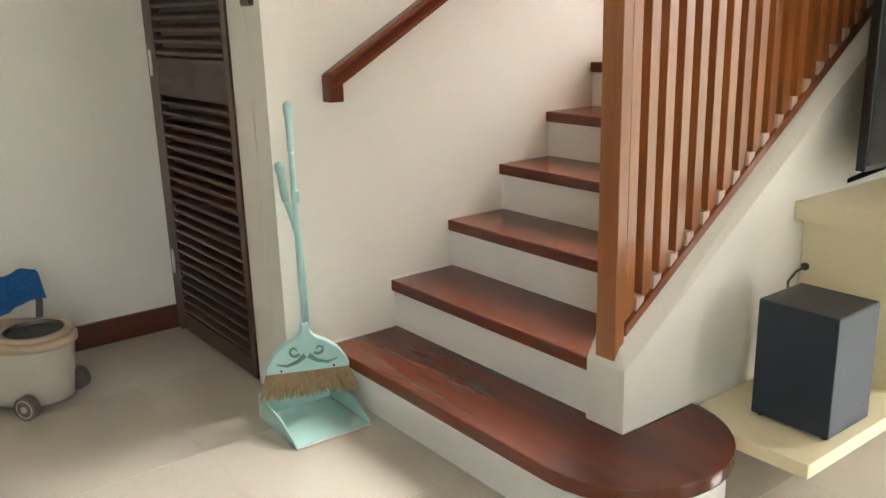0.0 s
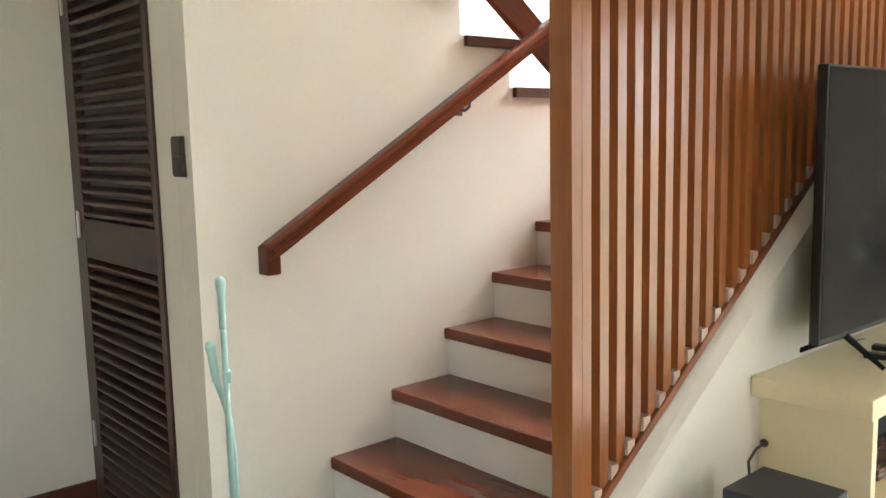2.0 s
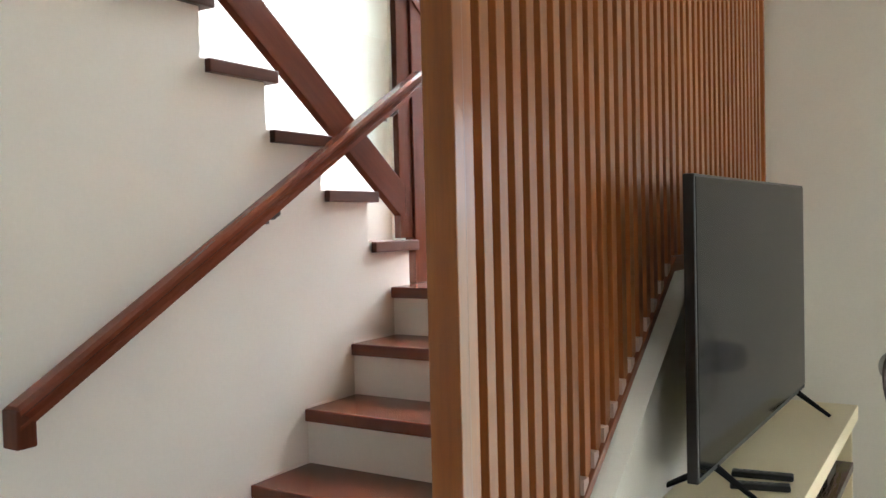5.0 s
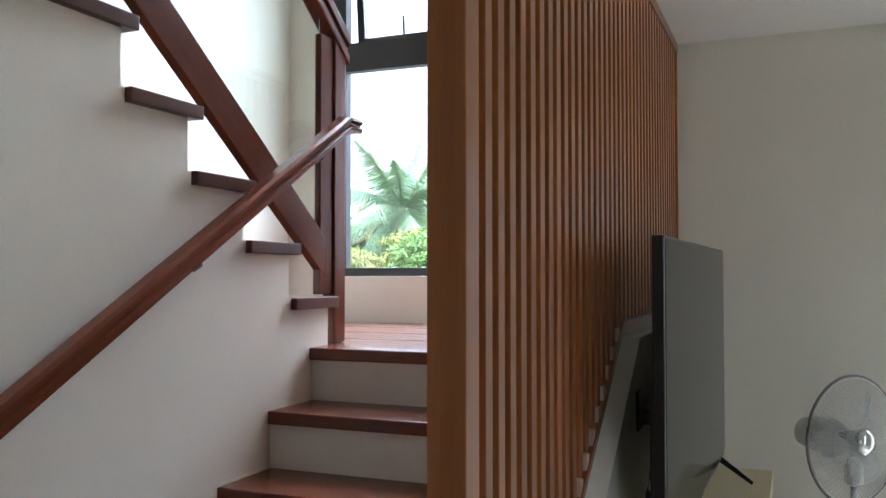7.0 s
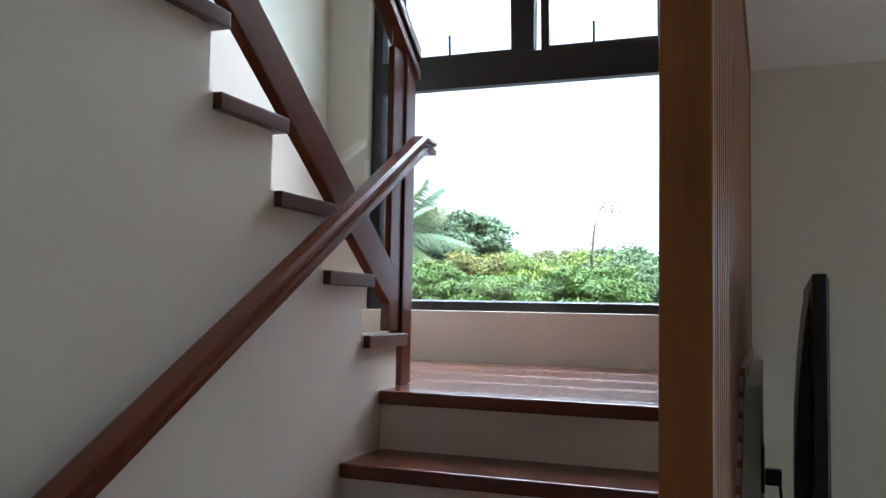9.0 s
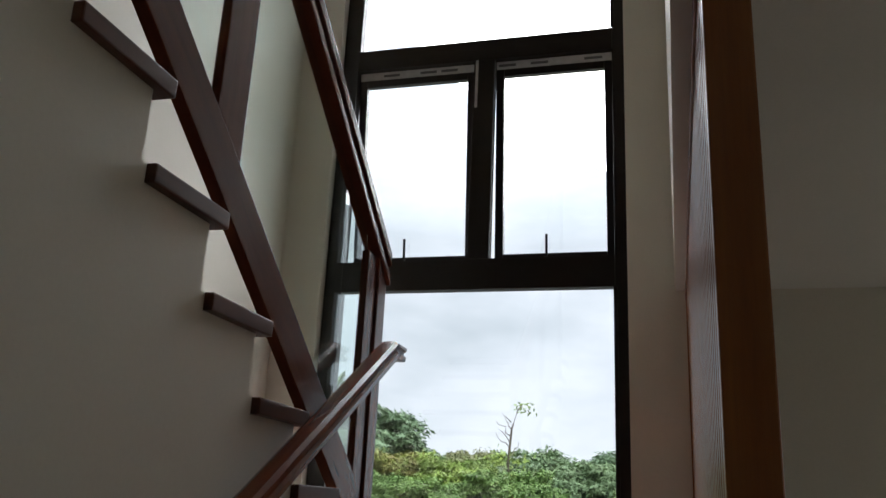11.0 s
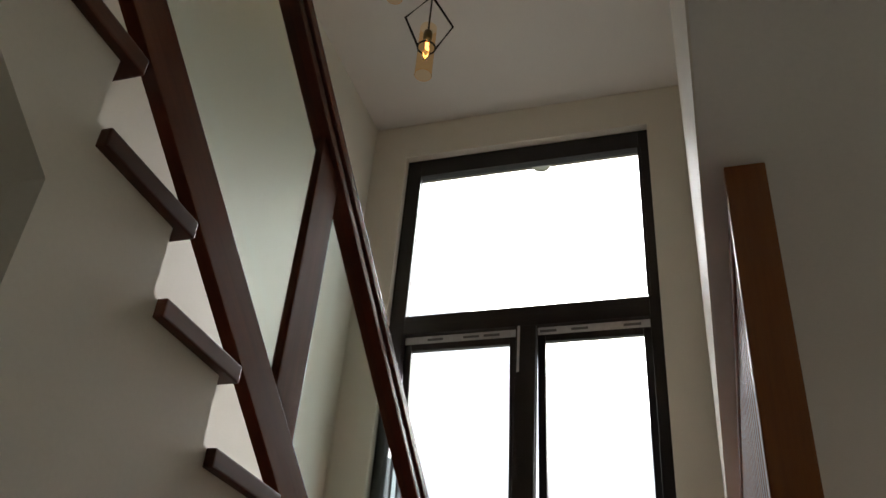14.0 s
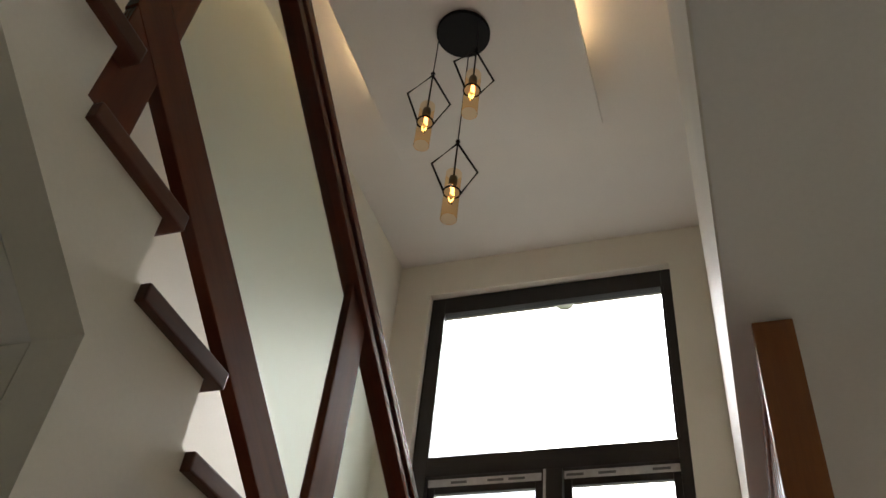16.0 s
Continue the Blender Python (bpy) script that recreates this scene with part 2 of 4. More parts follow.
M_TILE = tile_material()
M_LEAF = leaf_material("mango_leaf", (0.13, 0.20, 0.055), (0.25, 0.33, 0.10))
M_LEAFR = leaf_material("mango_leaf_young_red", (0.18, 0.12, 0.06), (0.23, 0.29, 0.09))
# haze is put into this leaf colour: paler and greyer than other crowns
M_LEAFH = leaf_material("distant_leaf_hazed", (0.15, 0.21, 0.12), (0.22, 0.28, 0.16))
# fronds lightened in colour to stand for the haze in front of them
M_PALM = leaf_material("palm_frond_hazed", (0.16, 0.22, 0.14), (0.27, 0.35, 0.24))
M_BARK = plain("bark_grey_brown", (0.16, 0.13, 0.10), 0.85, 0.0, 0.4, 6, 0.4)
M_GRASS = plain("dry_grass_ground", (0.13, 0.125, 0.075), 0.9, 0.0, 0.5, 2, 0.5)


# ---------------------------------------------------------------- mesh helpers
def mesh_of(bm, name, mat):
    bmesh.ops.recalc_face_normals(bm, faces=bm.faces)
    me = bpy.data.meshes.new(name)
    bm.to_mesh(me)
    bm.free()
    me.materials.append(mat)
    return me


def part(name, bm, mat, parent=None, label="", smooth=False):
    """Links a bmesh as one mesh object, under a thing or a part."""
    ob = new(name, mesh_of(bm, name, mat))
    if smooth:
        ob.data.polygons.foreach_set("use_smooth", [True] * len(ob.data.polygons))
    if parent:
        ob.parent = parent
    if label:
        tagged(ob, label)
    return ob


def shared(name, me, parent, m):
    """One more object on a mesh that alike pieces share."""
    ob = new(name, me)
    ob.parent = parent
    ob.matrix_basis = m
    return ob


def empty(name, label, category, group="", kind=""):
    return tagged(new(name), label, category, group, kind)


def box(x0, x1, y0, y1, z0, z1, bevel=0.0, bm=None, m=None):
    own = bmesh.new()
    bmesh.ops.create_cube(own, size=1.0)
    for v in own.verts:
        v.co = Vector((x0 + (x1 - x0) * (v.co.x + 0.5), y0 + (y1 - y0) * (v.co.y + 0.5), z0 + (z1 - z0) * (v.co.z + 0.5)))
    if bevel:
        bmesh.ops.bevel(own, geom=own.edges[:], offset=bevel, segments=2, profile=0.6, affect="EDGES")
    if m is not None:
        own.transform(m)
    return join(bm, own)


def join(bm, own):
    if bm is None:
        return own
    me = bpy.data.meshes.new("scratch")
    own.to_mesh(me)
    own.free()
    bm.from_mesh(me)
    bpy.data.meshes.remove(me)
    return bm


def prism(points, axis, a, b, bevel=0.0, bm=None):
    """A flat outline pushed along an axis from a to b. points: (x, z) for y, (x, y) for z, (y, z) for x."""
    own = bmesh.new()
    put = {"y": lambda p, c: (p[0], c, p[1]), "z": lambda p, c: (p[0], p[1], c), "x": lambda p, c: (c, p[0], p[1])}[axis]
    lo, hi = [own.verts.new(put(p, a)) for p in points], [own.verts.new(put(p, b)) for p in points]
    own.faces.new(lo)
    own.faces.new(hi[::-1])
    for i in range(len(points)):
        j = (i + 1) % len(points)
        own.faces.new((lo[i], lo[j], hi[j], hi[i]))
    bmesh.ops.recalc_face_normals(own, faces=own.faces)
    if bevel:
        bmesh.ops.bevel(own, geom=own.edges[:], offset=bevel, segments=2, profile=0.6, affect="EDGES")
    return join(bm, own)


def cyl(p, q, r0, r1=None, seg=16, bm=None, caps=True):
    p, q = Vector(p), Vector(q)
    own = bmesh.new()
    bmesh.ops.create_cone(own, cap_ends=caps, segments=seg, radius1=r0, radius2=r0 if r1 is None else r1, depth=(q - p).length)
    own.transform(Matrix.Translation((p + q) / 2) @ (q - p).to_track_quat("Z", "Y").to_matrix().to_4x4())
    return join(bm, own)


def lathe(profile, m=None, seg=32, bm=None, sx=1.0, sy=1.0):
    """A turned or oval body from (radius, height) pairs."""
    own = bmesh.new()
    rings = []
    for r, z in profile:
        rings.append([own.verts.new((max(r, 1e-4) * sx * math.cos(2 * math.pi * i / seg), max(r, 1e-4) * sy * math.sin(2 * math.pi * i / seg), z)) for i in range(seg)])
    for a, b in zip(rings, rings[1:]):
        for i in range(seg):
            j = (i + 1) % seg
            own.faces.new((a[i], a[j], b[j], b[i]))
    own.faces.new(rings[0][::-1])
    own.faces.new(rings[-1])
    if m is not None:
        own.transform(m)
    return join(bm, own)


def tube(points, r, seg=8, bm=None, closed=False):
    """A round rod along a line of points."""
    pts = [Vector(p) for p in points]
    own = bmesh.new()
    rings = []
    count = len(pts)
    for i, p in enumerate(pts):
        ahead = pts[(i + 1) % count] if closed or i + 1 < count else p
        back = pts[i - 1] if closed or i else p
        d = (ahead - back).normalized()
        side = d.orthogonal().normalized() if abs(d.z) > 0.95 else d.cross(Vector((0, 0, 1))).normalized()
        up = side.cross(d)
        rad = r[i] if isinstance(r, (list, tuple)) else r
        rings.append([own.verts.new(p + rad * (math.cos(2 * math.pi * k / seg) * side + math.sin(2 * math.pi * k / seg) * up)) for k in range(seg)])
    for i in range(count if closed else count - 1):
        a, b = rings[i], rings[(i + 1) % count]
        for k in range(seg):
            own.faces.new((a[k], a[(k + 1) % seg], b[(k + 1) % seg], b[k]))
    if not closed:
        own.faces.new(rings[0][::-1])
        own.faces.new(rings[-1])
    return join(bm, own)


def structure(name, bm, mat, label, category, smooth=False):
    return tagged(part(name, bm, mat, None, "", smooth), label, category, "", "structure")


# ---------------------------------------------------------------- plan
H, GO, H2 = 0.175, 0.2492, 0.1777                      # risers and going
NOSE = (-1.513, -1.245, -0.984, -0.733, -0.487, -0.241, 0.004)
X_WALL, Y_BACK, CEIL, UPPER, TOP = 1.45, 1.01, 2.505, 2.815, 5.315
X_MIN, Y_MIN = -9.0, -4.6
Y_EDGE, X_OPEN, X_DOOR = -0.928, -2.15, -1.665
OVER = 0.042                               # nosing overhang of the upper flight
Y_SCREEN = -1.002                          # middle of the slat screen


def nose2(k):
    return 0.168 - GO * k


def top2(k):
    return 1.393 + H2 * k


# ---------------------------------------------------------------- walls, ceilings
b = box(X_WALL, 1.70, -2.50, Y_BACK + 0.2, -0.1, 1.460)
box(X_WALL, 1.70, Y_MIN - 0.2, -3.3, -0.1, 1.460, 0, b)
box(X_WALL, 1.70, Y_MIN - 0.2, Y_BACK + 0.2, 5.048, TOP + 0.3, 0, b)
box(X_WALL, 1.70, -2.50, -0.723, 1.460, 5.048, 0, b)
box(X_WALL, 1.70, Y_MIN - 0.2, -3.3, 1.460, 5.048, 0, b)
box(X_WALL, 1.70, -3.3, -2.50, 2.05, 5.048, 0, b)
box(X_WALL, 1.70, 0.781, Y_BACK + 0.2, 1.460, 5.048, 0, b)
structure("wall_east", b, M_WALL, "warm white painted wall with a tall window and a garden door opening", "wall")
structure("wall_north", box(X_MIN - 0.2, X_WALL - 0.002, Y_BACK, Y_BACK + 0.2, -0.1, TOP + 0.3), M_WALL, "warm white painted wall beside the stairwell", "wall")
structure("wall_west", box(X_MIN - 0.2, X_MIN, Y_MIN - 0.2, Y_BACK - 0.002, -0.1, TOP), M_WALL, "warm white painted wall behind the room", "wall")
# unseen south wall; its two openings are added and sized to light the room
b = box(X_MIN, -5.1, Y_MIN - 0.2, Y_MIN, -0.1, CEIL + 0.28)
box(-5.1, -3.6, Y_MIN - 0.2, Y_MIN, -0.1, 0.35, 0, b)
box(-5.1, -3.6, Y_MIN - 0.2, Y_MIN, 2.15, CEIL + 0.28, 0, b)
box(-3.6, -0.35, Y_MIN - 0.2, Y_MIN, -0.1, CEIL + 0.28, 0, b)
box(-0.35, 0.15, Y_MIN - 0.2, Y_MIN, 2.1, CEIL + 0.28, 0, b)
box(0.15, X_WALL - 0.002, Y_MIN - 0.2, Y_MIN, -0.1, CEIL + 0.28, 0, b)
structure("wall_south", b, M_WALL, "warm white painted wall out of view, with two openings added for daylight", "wall")

# wall between the flights, stepped on top, sloping underside past the closet
outline = [(X_DOOR, 0.0), (nose2(0) - OVER, 0.0)]
for k in range(8):
    zt = top2(k)
    outline += [(nose2(k) - OVER, zt - 0.038), (nose2(k) - 0.275, zt - 0.038), (nose2(k) - 0.275, zt), (nose2(k + 1) - OVER, zt)]
outline += [(nose2(8) - OVER, UPPER - 0.036), (-2.4, UPPER - 0.036), (-2.4, CEIL + 0.002), (X_OPEN, CEIL + 0.002), (X_OPEN, 2.660), (X_DOOR, 2.305)]
structure("wall_stair", prism(outline, "y", 0.0, 0.10), M_WALL, "warm white painted wall stepped under the upper flight", "wall")
b = box(X_DOOR, -1.57, 0.102, 0.235, -0.05, 2.304)
box(X_DOOR, -1.57, 0.955, Y_BACK - 0.002, -0.05, 2.304, 0, b)
box(X_DOOR, -1.57, 0.235, 0.955, 2.09, 2.304, 0, b)
structure("wall_closet", b, M_WALL, "warm white painted closet front under the stairs", "wall")
structure("stair_soffit", prism([(X_DOOR, 2.307), (X_OPEN, 2.662), (X_OPEN, 2.76), (X_DOOR, 2.50)], "y", 0.102, Y_BACK - 0.002), M_CEIL, "painted sloping underside of the upper flight", "soffit")

b = box(X_MIN, X_WALL - 0.002, Y_MIN, Y_EDGE - 0.004, CEIL, UPPER - 0.03)
box(X_MIN, X_OPEN, Y_EDGE - 0.004, -0.002, CEIL, UPPER - 0.03, 0, b)
box(X_MIN, -2.402, -0.002, Y_BACK - 0.002, CEIL, UPPER - 0.03, 0, b)
box(-2.402, X_OPEN - 0.002, 0.102, Y_BACK - 0.002, CEIL, UPPER - 0.03, 0, b)
structure("ceiling", b, M_CEIL, "white painted ceiling round the stair opening", "ceiling")
structure("upper_floor", box(X_MIN, nose2(8) - 0.301, 0.03, Y_BACK - 0.002, UPPER - 0.028, UPPER), M_LAND, "red-brown timber floor of the storey above", "floor")
structure("wall_upper", box(X_MIN, X_WALL - 0.002, -1.09, Y_EDGE, CEIL + 0.003, TOP), M_WALL, "warm white painted wall above the slat screen", "wall")
structure("ceiling_upper", box(X_MIN, X_WALL - 0.002, -1.14, Y_BACK - 0.002, TOP, TOP + 0.15), M_CEIL, "white painted ceiling over the stairwell", "ceiling")
structure("ceiling_panel", box(-2.4, 0.415, -0.517, 0.62, 5.16, 5.20, 0.004), M_CEIL, "white dropped ceiling panel with hidden warm light", "ceiling panel")
for y0 in (-0.45, 0.53):
    for i in range(4):
        x0 = -2.2 + 0.6 * i
        tagged(part("led_strip", box(x0, x0 + 0.34, y0, y0 + 0.02, 5.203, 5.213, 0.002), M_LED), "warm light strip lying on the ceiling panel", "light strip", "cove lights")

# skirting
structure("baseboard", box(X_MIN, X_DOOR - 0.004, Y_BACK - 0.018, Y_BACK - 0.001, 0.0, 0.10, 0.003), M_BASE, "glossy red-brown timber skirting along the wall", "baseboard")


# ---------------------------------------------------------------- outdoors
b = bmesh.new()
bmesh.ops.create_grid(b, x_segments=60, y_segments=60, size=1500)
for v in b.verts:
    v.co.z = -0.6 + 0.35 * noise.noise(v.co * 0.02)
structure("ground", b, M_GRASS, "green grassy ground reaching to the horizon", "ground")


# ---------------------------------------------------------------- lower flight
def bullnose_outline():
    """Plan of the lowest tread: straight front and a rounded end round the newel block."""
    pts = [(NOSE[0], -0.001), (NOSE[1] + 0.06, -0.001), (NOSE[1] + 0.06, -1.075), (-0.955, -1.077)]
    cx, cy, rx, ry = -1.235, -1.06, 0.285, 0.285
    for i in range(19):
        a = radians(-8 - 9.4 * i)
        pts.append((cx + rx * math.cos(a), cy + ry * math.sin(a)))
    return pts


stairs = empty("staircase", "lower stair flight with red-brown timber treads and white risers", "staircase")
part("tread", prism(bullnose_outline(), "z", H - 0.042, H, 0.006), M_TREAD, stairs, "glossy red-brown tread with a rounded end")
base = [(x + (0.022 if x < -1.3 else 0), y + (0.022 if y < -1.1 else 0)) for x, y in bullnose_outline()]
base = [(min(x, -0.985) if y < -1.08 else x, y) for x, y in base]
part("riser", prism(base, "z", 0.001, H - 0.042), M_RISER, stairs, "white painted curved riser")
for k in range(1, 6):
    x0, x1, z = NOSE[k], NOSE[k + 1] + 0.03, H * (k + 1)
    part("tread", box(x0, x1, -0.944, -0.001, z - 0.040, z, 0.005), M_TREAD, stairs)
for k in range(1, 7):
    x = NOSE[k] + 0.014
    part("riser", box(x, x + 0.05, -0.943, -0.0015, H * k + 0.0005, H * (k + 1) - 0.040), M_RISER, stairs)
part("white_joint", box(NOSE[0] + 0.02, NOSE[1], -0.004, -0.0005, H, H + 0.006), M_RISER, stairs)
for k in range(1, 6):
    part("white_joint", box(NOSE[k] + 0.01, NOSE[k + 1], -0.004, -0.0005, H * (k + 1), H * (k + 1) + 0.006), M_RISER, stairs)

landing = empty("landing", "red-brown timber stair landing under the tall window", "landing", "", "structure")
part("nosing", box(0.0, 0.09, -0.944, -0.001, 1.185, 1.2255, 0.005), M_TREAD, landing)
x0, w = 0.0905, 0.1132
for i in range(12):
    part("plank", box(x0 + w * i, x0 + w * (i + 1) - 0.0015, -0.943, 0.998, 1.19, 1.225 - 0.0006 * (i % 3), 0.0012), M_LAND, landing)
part("slab", box(0.03, X_WALL - 0.002, -0.943, 0.998, 1.05, 1.189), M_CEIL, landing)

# outer side of the flight, closed to the floor
S = 0.684
b = bmesh.new()
foot = [(X_WALL - 0.003, 0.0), (-0.955, 0.0), (-0.955, H + 0.0005), (-1.252, H + 0.0005)]
low = foot + [(-1.252, 0.352), (-1.215, 0.377), (0.105, 1.283), (X_WALL - 0.003, 1.283)]
high = foot + [(-1.252, 0.352), (-1.215, 0.420), (0.027, 1.290), (X_WALL - 0.003, 1.290)]
rings = [[b.verts.new((px, py, pz)) for px, pz in pts] for py, pts in ((-1.075, low), (-1.012, high), (-0.945, high))]
b.faces.new(rings[0])
b.faces.new(rings[2][::-1])
for ra, rb in zip(rings, rings[1:]):
    for i in range(8):
        b.faces.new((ra[i], ra[(i + 1) % 8], rb[(i + 1) % 8], rb[i]))
structure("wall_under_stair", b, M_WALL, "white painted side wall closing the stair flight", "wall")


# ---------------------------------------------------------------- slat screen
def sill_z(x):
    return 1.205 + 0.70 * (x + 0.095) if x < 0.05 else 1.306


screen = empty("slat_screen", "floor to ceiling screen of upright orange-brown timber slats", "screen")
y0, y1 = Y_SCREEN - 0.03, Y_SCREEN + 0.032
K0 = 0.050
rail = [(-1.207, 0.427), (0.027, 1.2905), (X_WALL - 0.004, 1.2905), (X_WALL - 0.004, 1.335), (K0 - 0.004, 1.335), (-1.207, sill_z(-1.207) + 0.029)]
part("bottom_rail", prism(rail, "y", Y_SCREEN - 0.036, Y_SCREEN + 0.03, 0.003), M_SLAT_X, screen)
part("post", box(-1.244, -1.208, Y_SCREEN - 0.031, Y_SCREEN + 0.035, 0.363, CEIL - 0.001, 0.003), M_SLAT, screen, "broad orange-brown end post")
part("top_rail", box(-1.207, X_WALL - 0.004, y0, y1, CEIL - 0.045, CEIL - 0.001, 0.003), M_SLAT_X, screen)
part("wall_post", box(X_WALL - 0.03, X_WALL - 0.003, y0 + 0.002, y1 - 0.002, 1.336, CEIL - 0.046, 0.002), M_SLAT, screen)
PITCH, SW = 0.0665, 0.035
x = -1.200
while x < X_WALL - 0.06:
    za = sill_z(x) + 0.030 if x < K0 else 1.336
    zc = sill_z(x + SW) + 0.030 if x + SW < K0 else 1.336
    part("slat", prism([(x, za), (x + SW, zc), (x + SW, CEIL - 0.046), (x, CEIL - 0.046)], "y", Y_SCREEN - 0.024, Y_SCREEN + 0.026, 0.002), M_SLAT, screen)
    # spacer blocks carry their lit look in the pale pinkish colour
    if x < K0 - 0.07:
        part("spacer", prism([(x + SW + 0.001, sill_z(x + SW) + 0.031), (x + PITCH - 0.001, sill_z(x + PITCH) + 0.031), (x + PITCH - 0.001, sill_z(x + PITCH) + 0.046), (x + SW + 0.001, sill_z(x + PITCH) + 0.046)], "y", Y_SCREEN - 0.032, Y_SCREEN + 0.020), M_SPACER, screen, "small spacer block, coloured pale pinkish as if lit")
    x += PITCH

# ---------------------------------------------------------------- upper flight
stairs2 = empty("staircase", "upper stair flight with red-brown treads and white risers", "staircase")
for k in range(8):
    xn = nose2(k)
    plan = [(xn, -0.021), (xn, Y_BACK - 0.002), (xn - 0.303, Y_BACK - 0.002), (xn - 0.303, 0.101), (xn - 0.2745, 0.101), (xn - 0.2745, -0.021)]
    part("tread", prism(plan, "z", top2(k) - 0.038, top2(k), 0.004), M_TREAD_X, stairs2)
for k in range(9):
    xn = nose2(k) - OVER
    part("riser", box(xn - 0.02, xn, 0.101, Y_BACK - 0.003, 1.226 if k == 0 else top2(k - 1), top2(k) - 0.0385), M_RISER, stairs2)
part("carriage", prism([(0.10, 1.19), (0.10, 1.22), (nose2(8) - 0.05, 2.60), (nose2(8) - 0.05, 2.45)], "y", 0.103, Y_BACK - 0.004), M_RISER, stairs2)
part("nosing", box(nose2(8) - 0.30, nose2(8) + 0.001, -0.021, Y_BACK - 0.002, UPPER - 0.042, UPPER + 0.001, 0.005), M_TREAD_X, stairs2)

# ---------------------------------------------------------------- guard of the upper flight
guard = empty("stair_guard", "dark red-brown timber stair guard with clear glass panels", "stair guard")


def beam_bottom(x):
    return 2.104 + 0.730 * (-0.742 - x)


def rail_top(x):
    return 2.345 + 0.724 * (0.295 - x)


gy0, gy1 = 0.018, 0.048
part("newel", box(0.190, 0.268, gy0 - 0.008, gy1 + 0.010, 1.2255, rail_top(0.27) - 0.05, 0.004), M_GUARD_Z, guard)
part("post", box(0.104, 0.189, gy0, gy1, 1.4005, rail_top(0.2) - 0.10, 0.004), M_GUARD_Z, guard)
xl = -1.865
part("bottom_rail", prism([(0.140, beam_bottom(0.140)), (0.140, beam_bottom(0.140) + 0.140), (xl, beam_bottom(xl) + 0.140), (xl, beam_bottom(xl))], "y", gy0 - 0.001, gy1 + 0.001, 0.003), M_BEAM, guard)
for xa, xb in ((-0.870, -0.748), (-1.862, -1.742)):
    part("post", prism([(xa, beam_bottom(xa) + 0.139), (xb, beam_bottom(xb) + 0.139), (xb, rail_top(xb) - 0.105), (xa, rail_top(xa) - 0.105)], "y", gy0, gy1, 0.004), M_GUARD_Z, guard)
part("post", prism([(-1.862, 2.6265), (-1.744, 2.6265), (-1.744, beam_bottom(-1.744) + 0.01), (-1.862, beam_bottom(-1.862) + 0.01)], "y", gy0 + 0.001, gy1 - 0.001, 0.003), M_GUARD_Z, guard)
for dz, dy, h in ((0.0, 0.0, 0.045), (-0.0455, 0.010, 0.030), (-0.076, 0.002, 0.035)):
    xe = -2.3
    part("handrail", prism([(0.285, rail_top(0.285) + dz), (xe, rail_top(xe) + dz), (xe, rail_top(xe) + dz - h), (0.285, rail_top(0.285) + dz - h)], "y", gy0 - 0.018 + dy, gy1 + 0.018 - dy, 0.004), M_BEAM, guard)
for xa, xb in ((0.112, -0.749), (-0.869, -1.743)):
    p = part("glass_panel", prism([(xa, beam_bottom(xa) + 0.136), (xb, beam_bottom(xb) + 0.136), (xb, rail_top(xb) - 0.10), (xa, rail_top(xa) - 0.10)], "y", 0.029, 0.037), M_GUARDGLASS, guard, "clear glass panel with a faint green tint")
    p.visible_shadow = False

# ---------------------------------------------------------------- wall handrail
hr = empty("handrail", "glossy red-brown moulded timber handrail fixed to the wall", "handrail")


def hand_z(x):
    return 1.072 + 0.580 * (x + 1.50)


def moulded(xa, xb, bm=None, level=None):
    """The moulded section of the rail along the slope, or level at the height that it has there."""
    sec = [(-0.028, -0.050), (0.028, -0.050), (0.030, -0.034), (0.022, -0.027), (0.022, -0.021), (0.032, -0.013), (0.030, -0.003), (0.018, 0.004), (-0.018, 0.004), (-0.030, -0.003), (-0.032, -0.013), (-0.022, -0.021), (-0.022, -0.027), (-0.030, -0.034)]
    own = bmesh.new()
    rings = [[own.verts.new((x, -0.068 + dy, hand_z(x if level is None else level) + dz * (1.08 if level is None else 0.93) + 0.004)) for dy, dz in sec] for x in (xa, xb)]
    for i in range(len(sec)):
        j = (i + 1) % len(sec)
        own.faces.new((rings[0][i], rings[0][j], rings[1][j], rings[1][i]))
    own.faces.new(rings[0][::-1])
    own.faces.new(rings[1])
    return join(bm, own)


part("rail", moulded(-1.488, 0.115), M_RAIL, hr)
part("lower_return", prism([(-1.497, hand_z(-1.5) - 0.076), (-1.450, hand_z(-1.5) - 0.076), (-1.450, hand_z(-1.45) - 0.05), (-1.4925, hand_z(-1.49) + 0.004), (-1.497, hand_z(-1.49) + 0.001)], "y", -0.097, -0.042, 0.005), M_GUARD_Z, hr)
part("upper_return", moulded(0.1155, 0.195, None, 0.115), M_RAIL, hr)
for bx in (-0.645, -0.02):
    br = part("bracket", box(bx - 0.02, bx + 0.02, -0.006, -0.0008, hand_z(bx) - 0.105, hand_z(bx) - 0.070, 0.002), M_SWITCH, hr, "small bronze wall bracket")
    part("arm", tube([(bx, -0.004, hand_z(bx) - 0.088), (bx, -0.045, hand_z(bx) - 0.086), (bx, -0.064, hand_z(bx) - 0.075), (bx, -0.068, hand_z(bx) - 0.05)], 0.006), M_SWITCH, br)

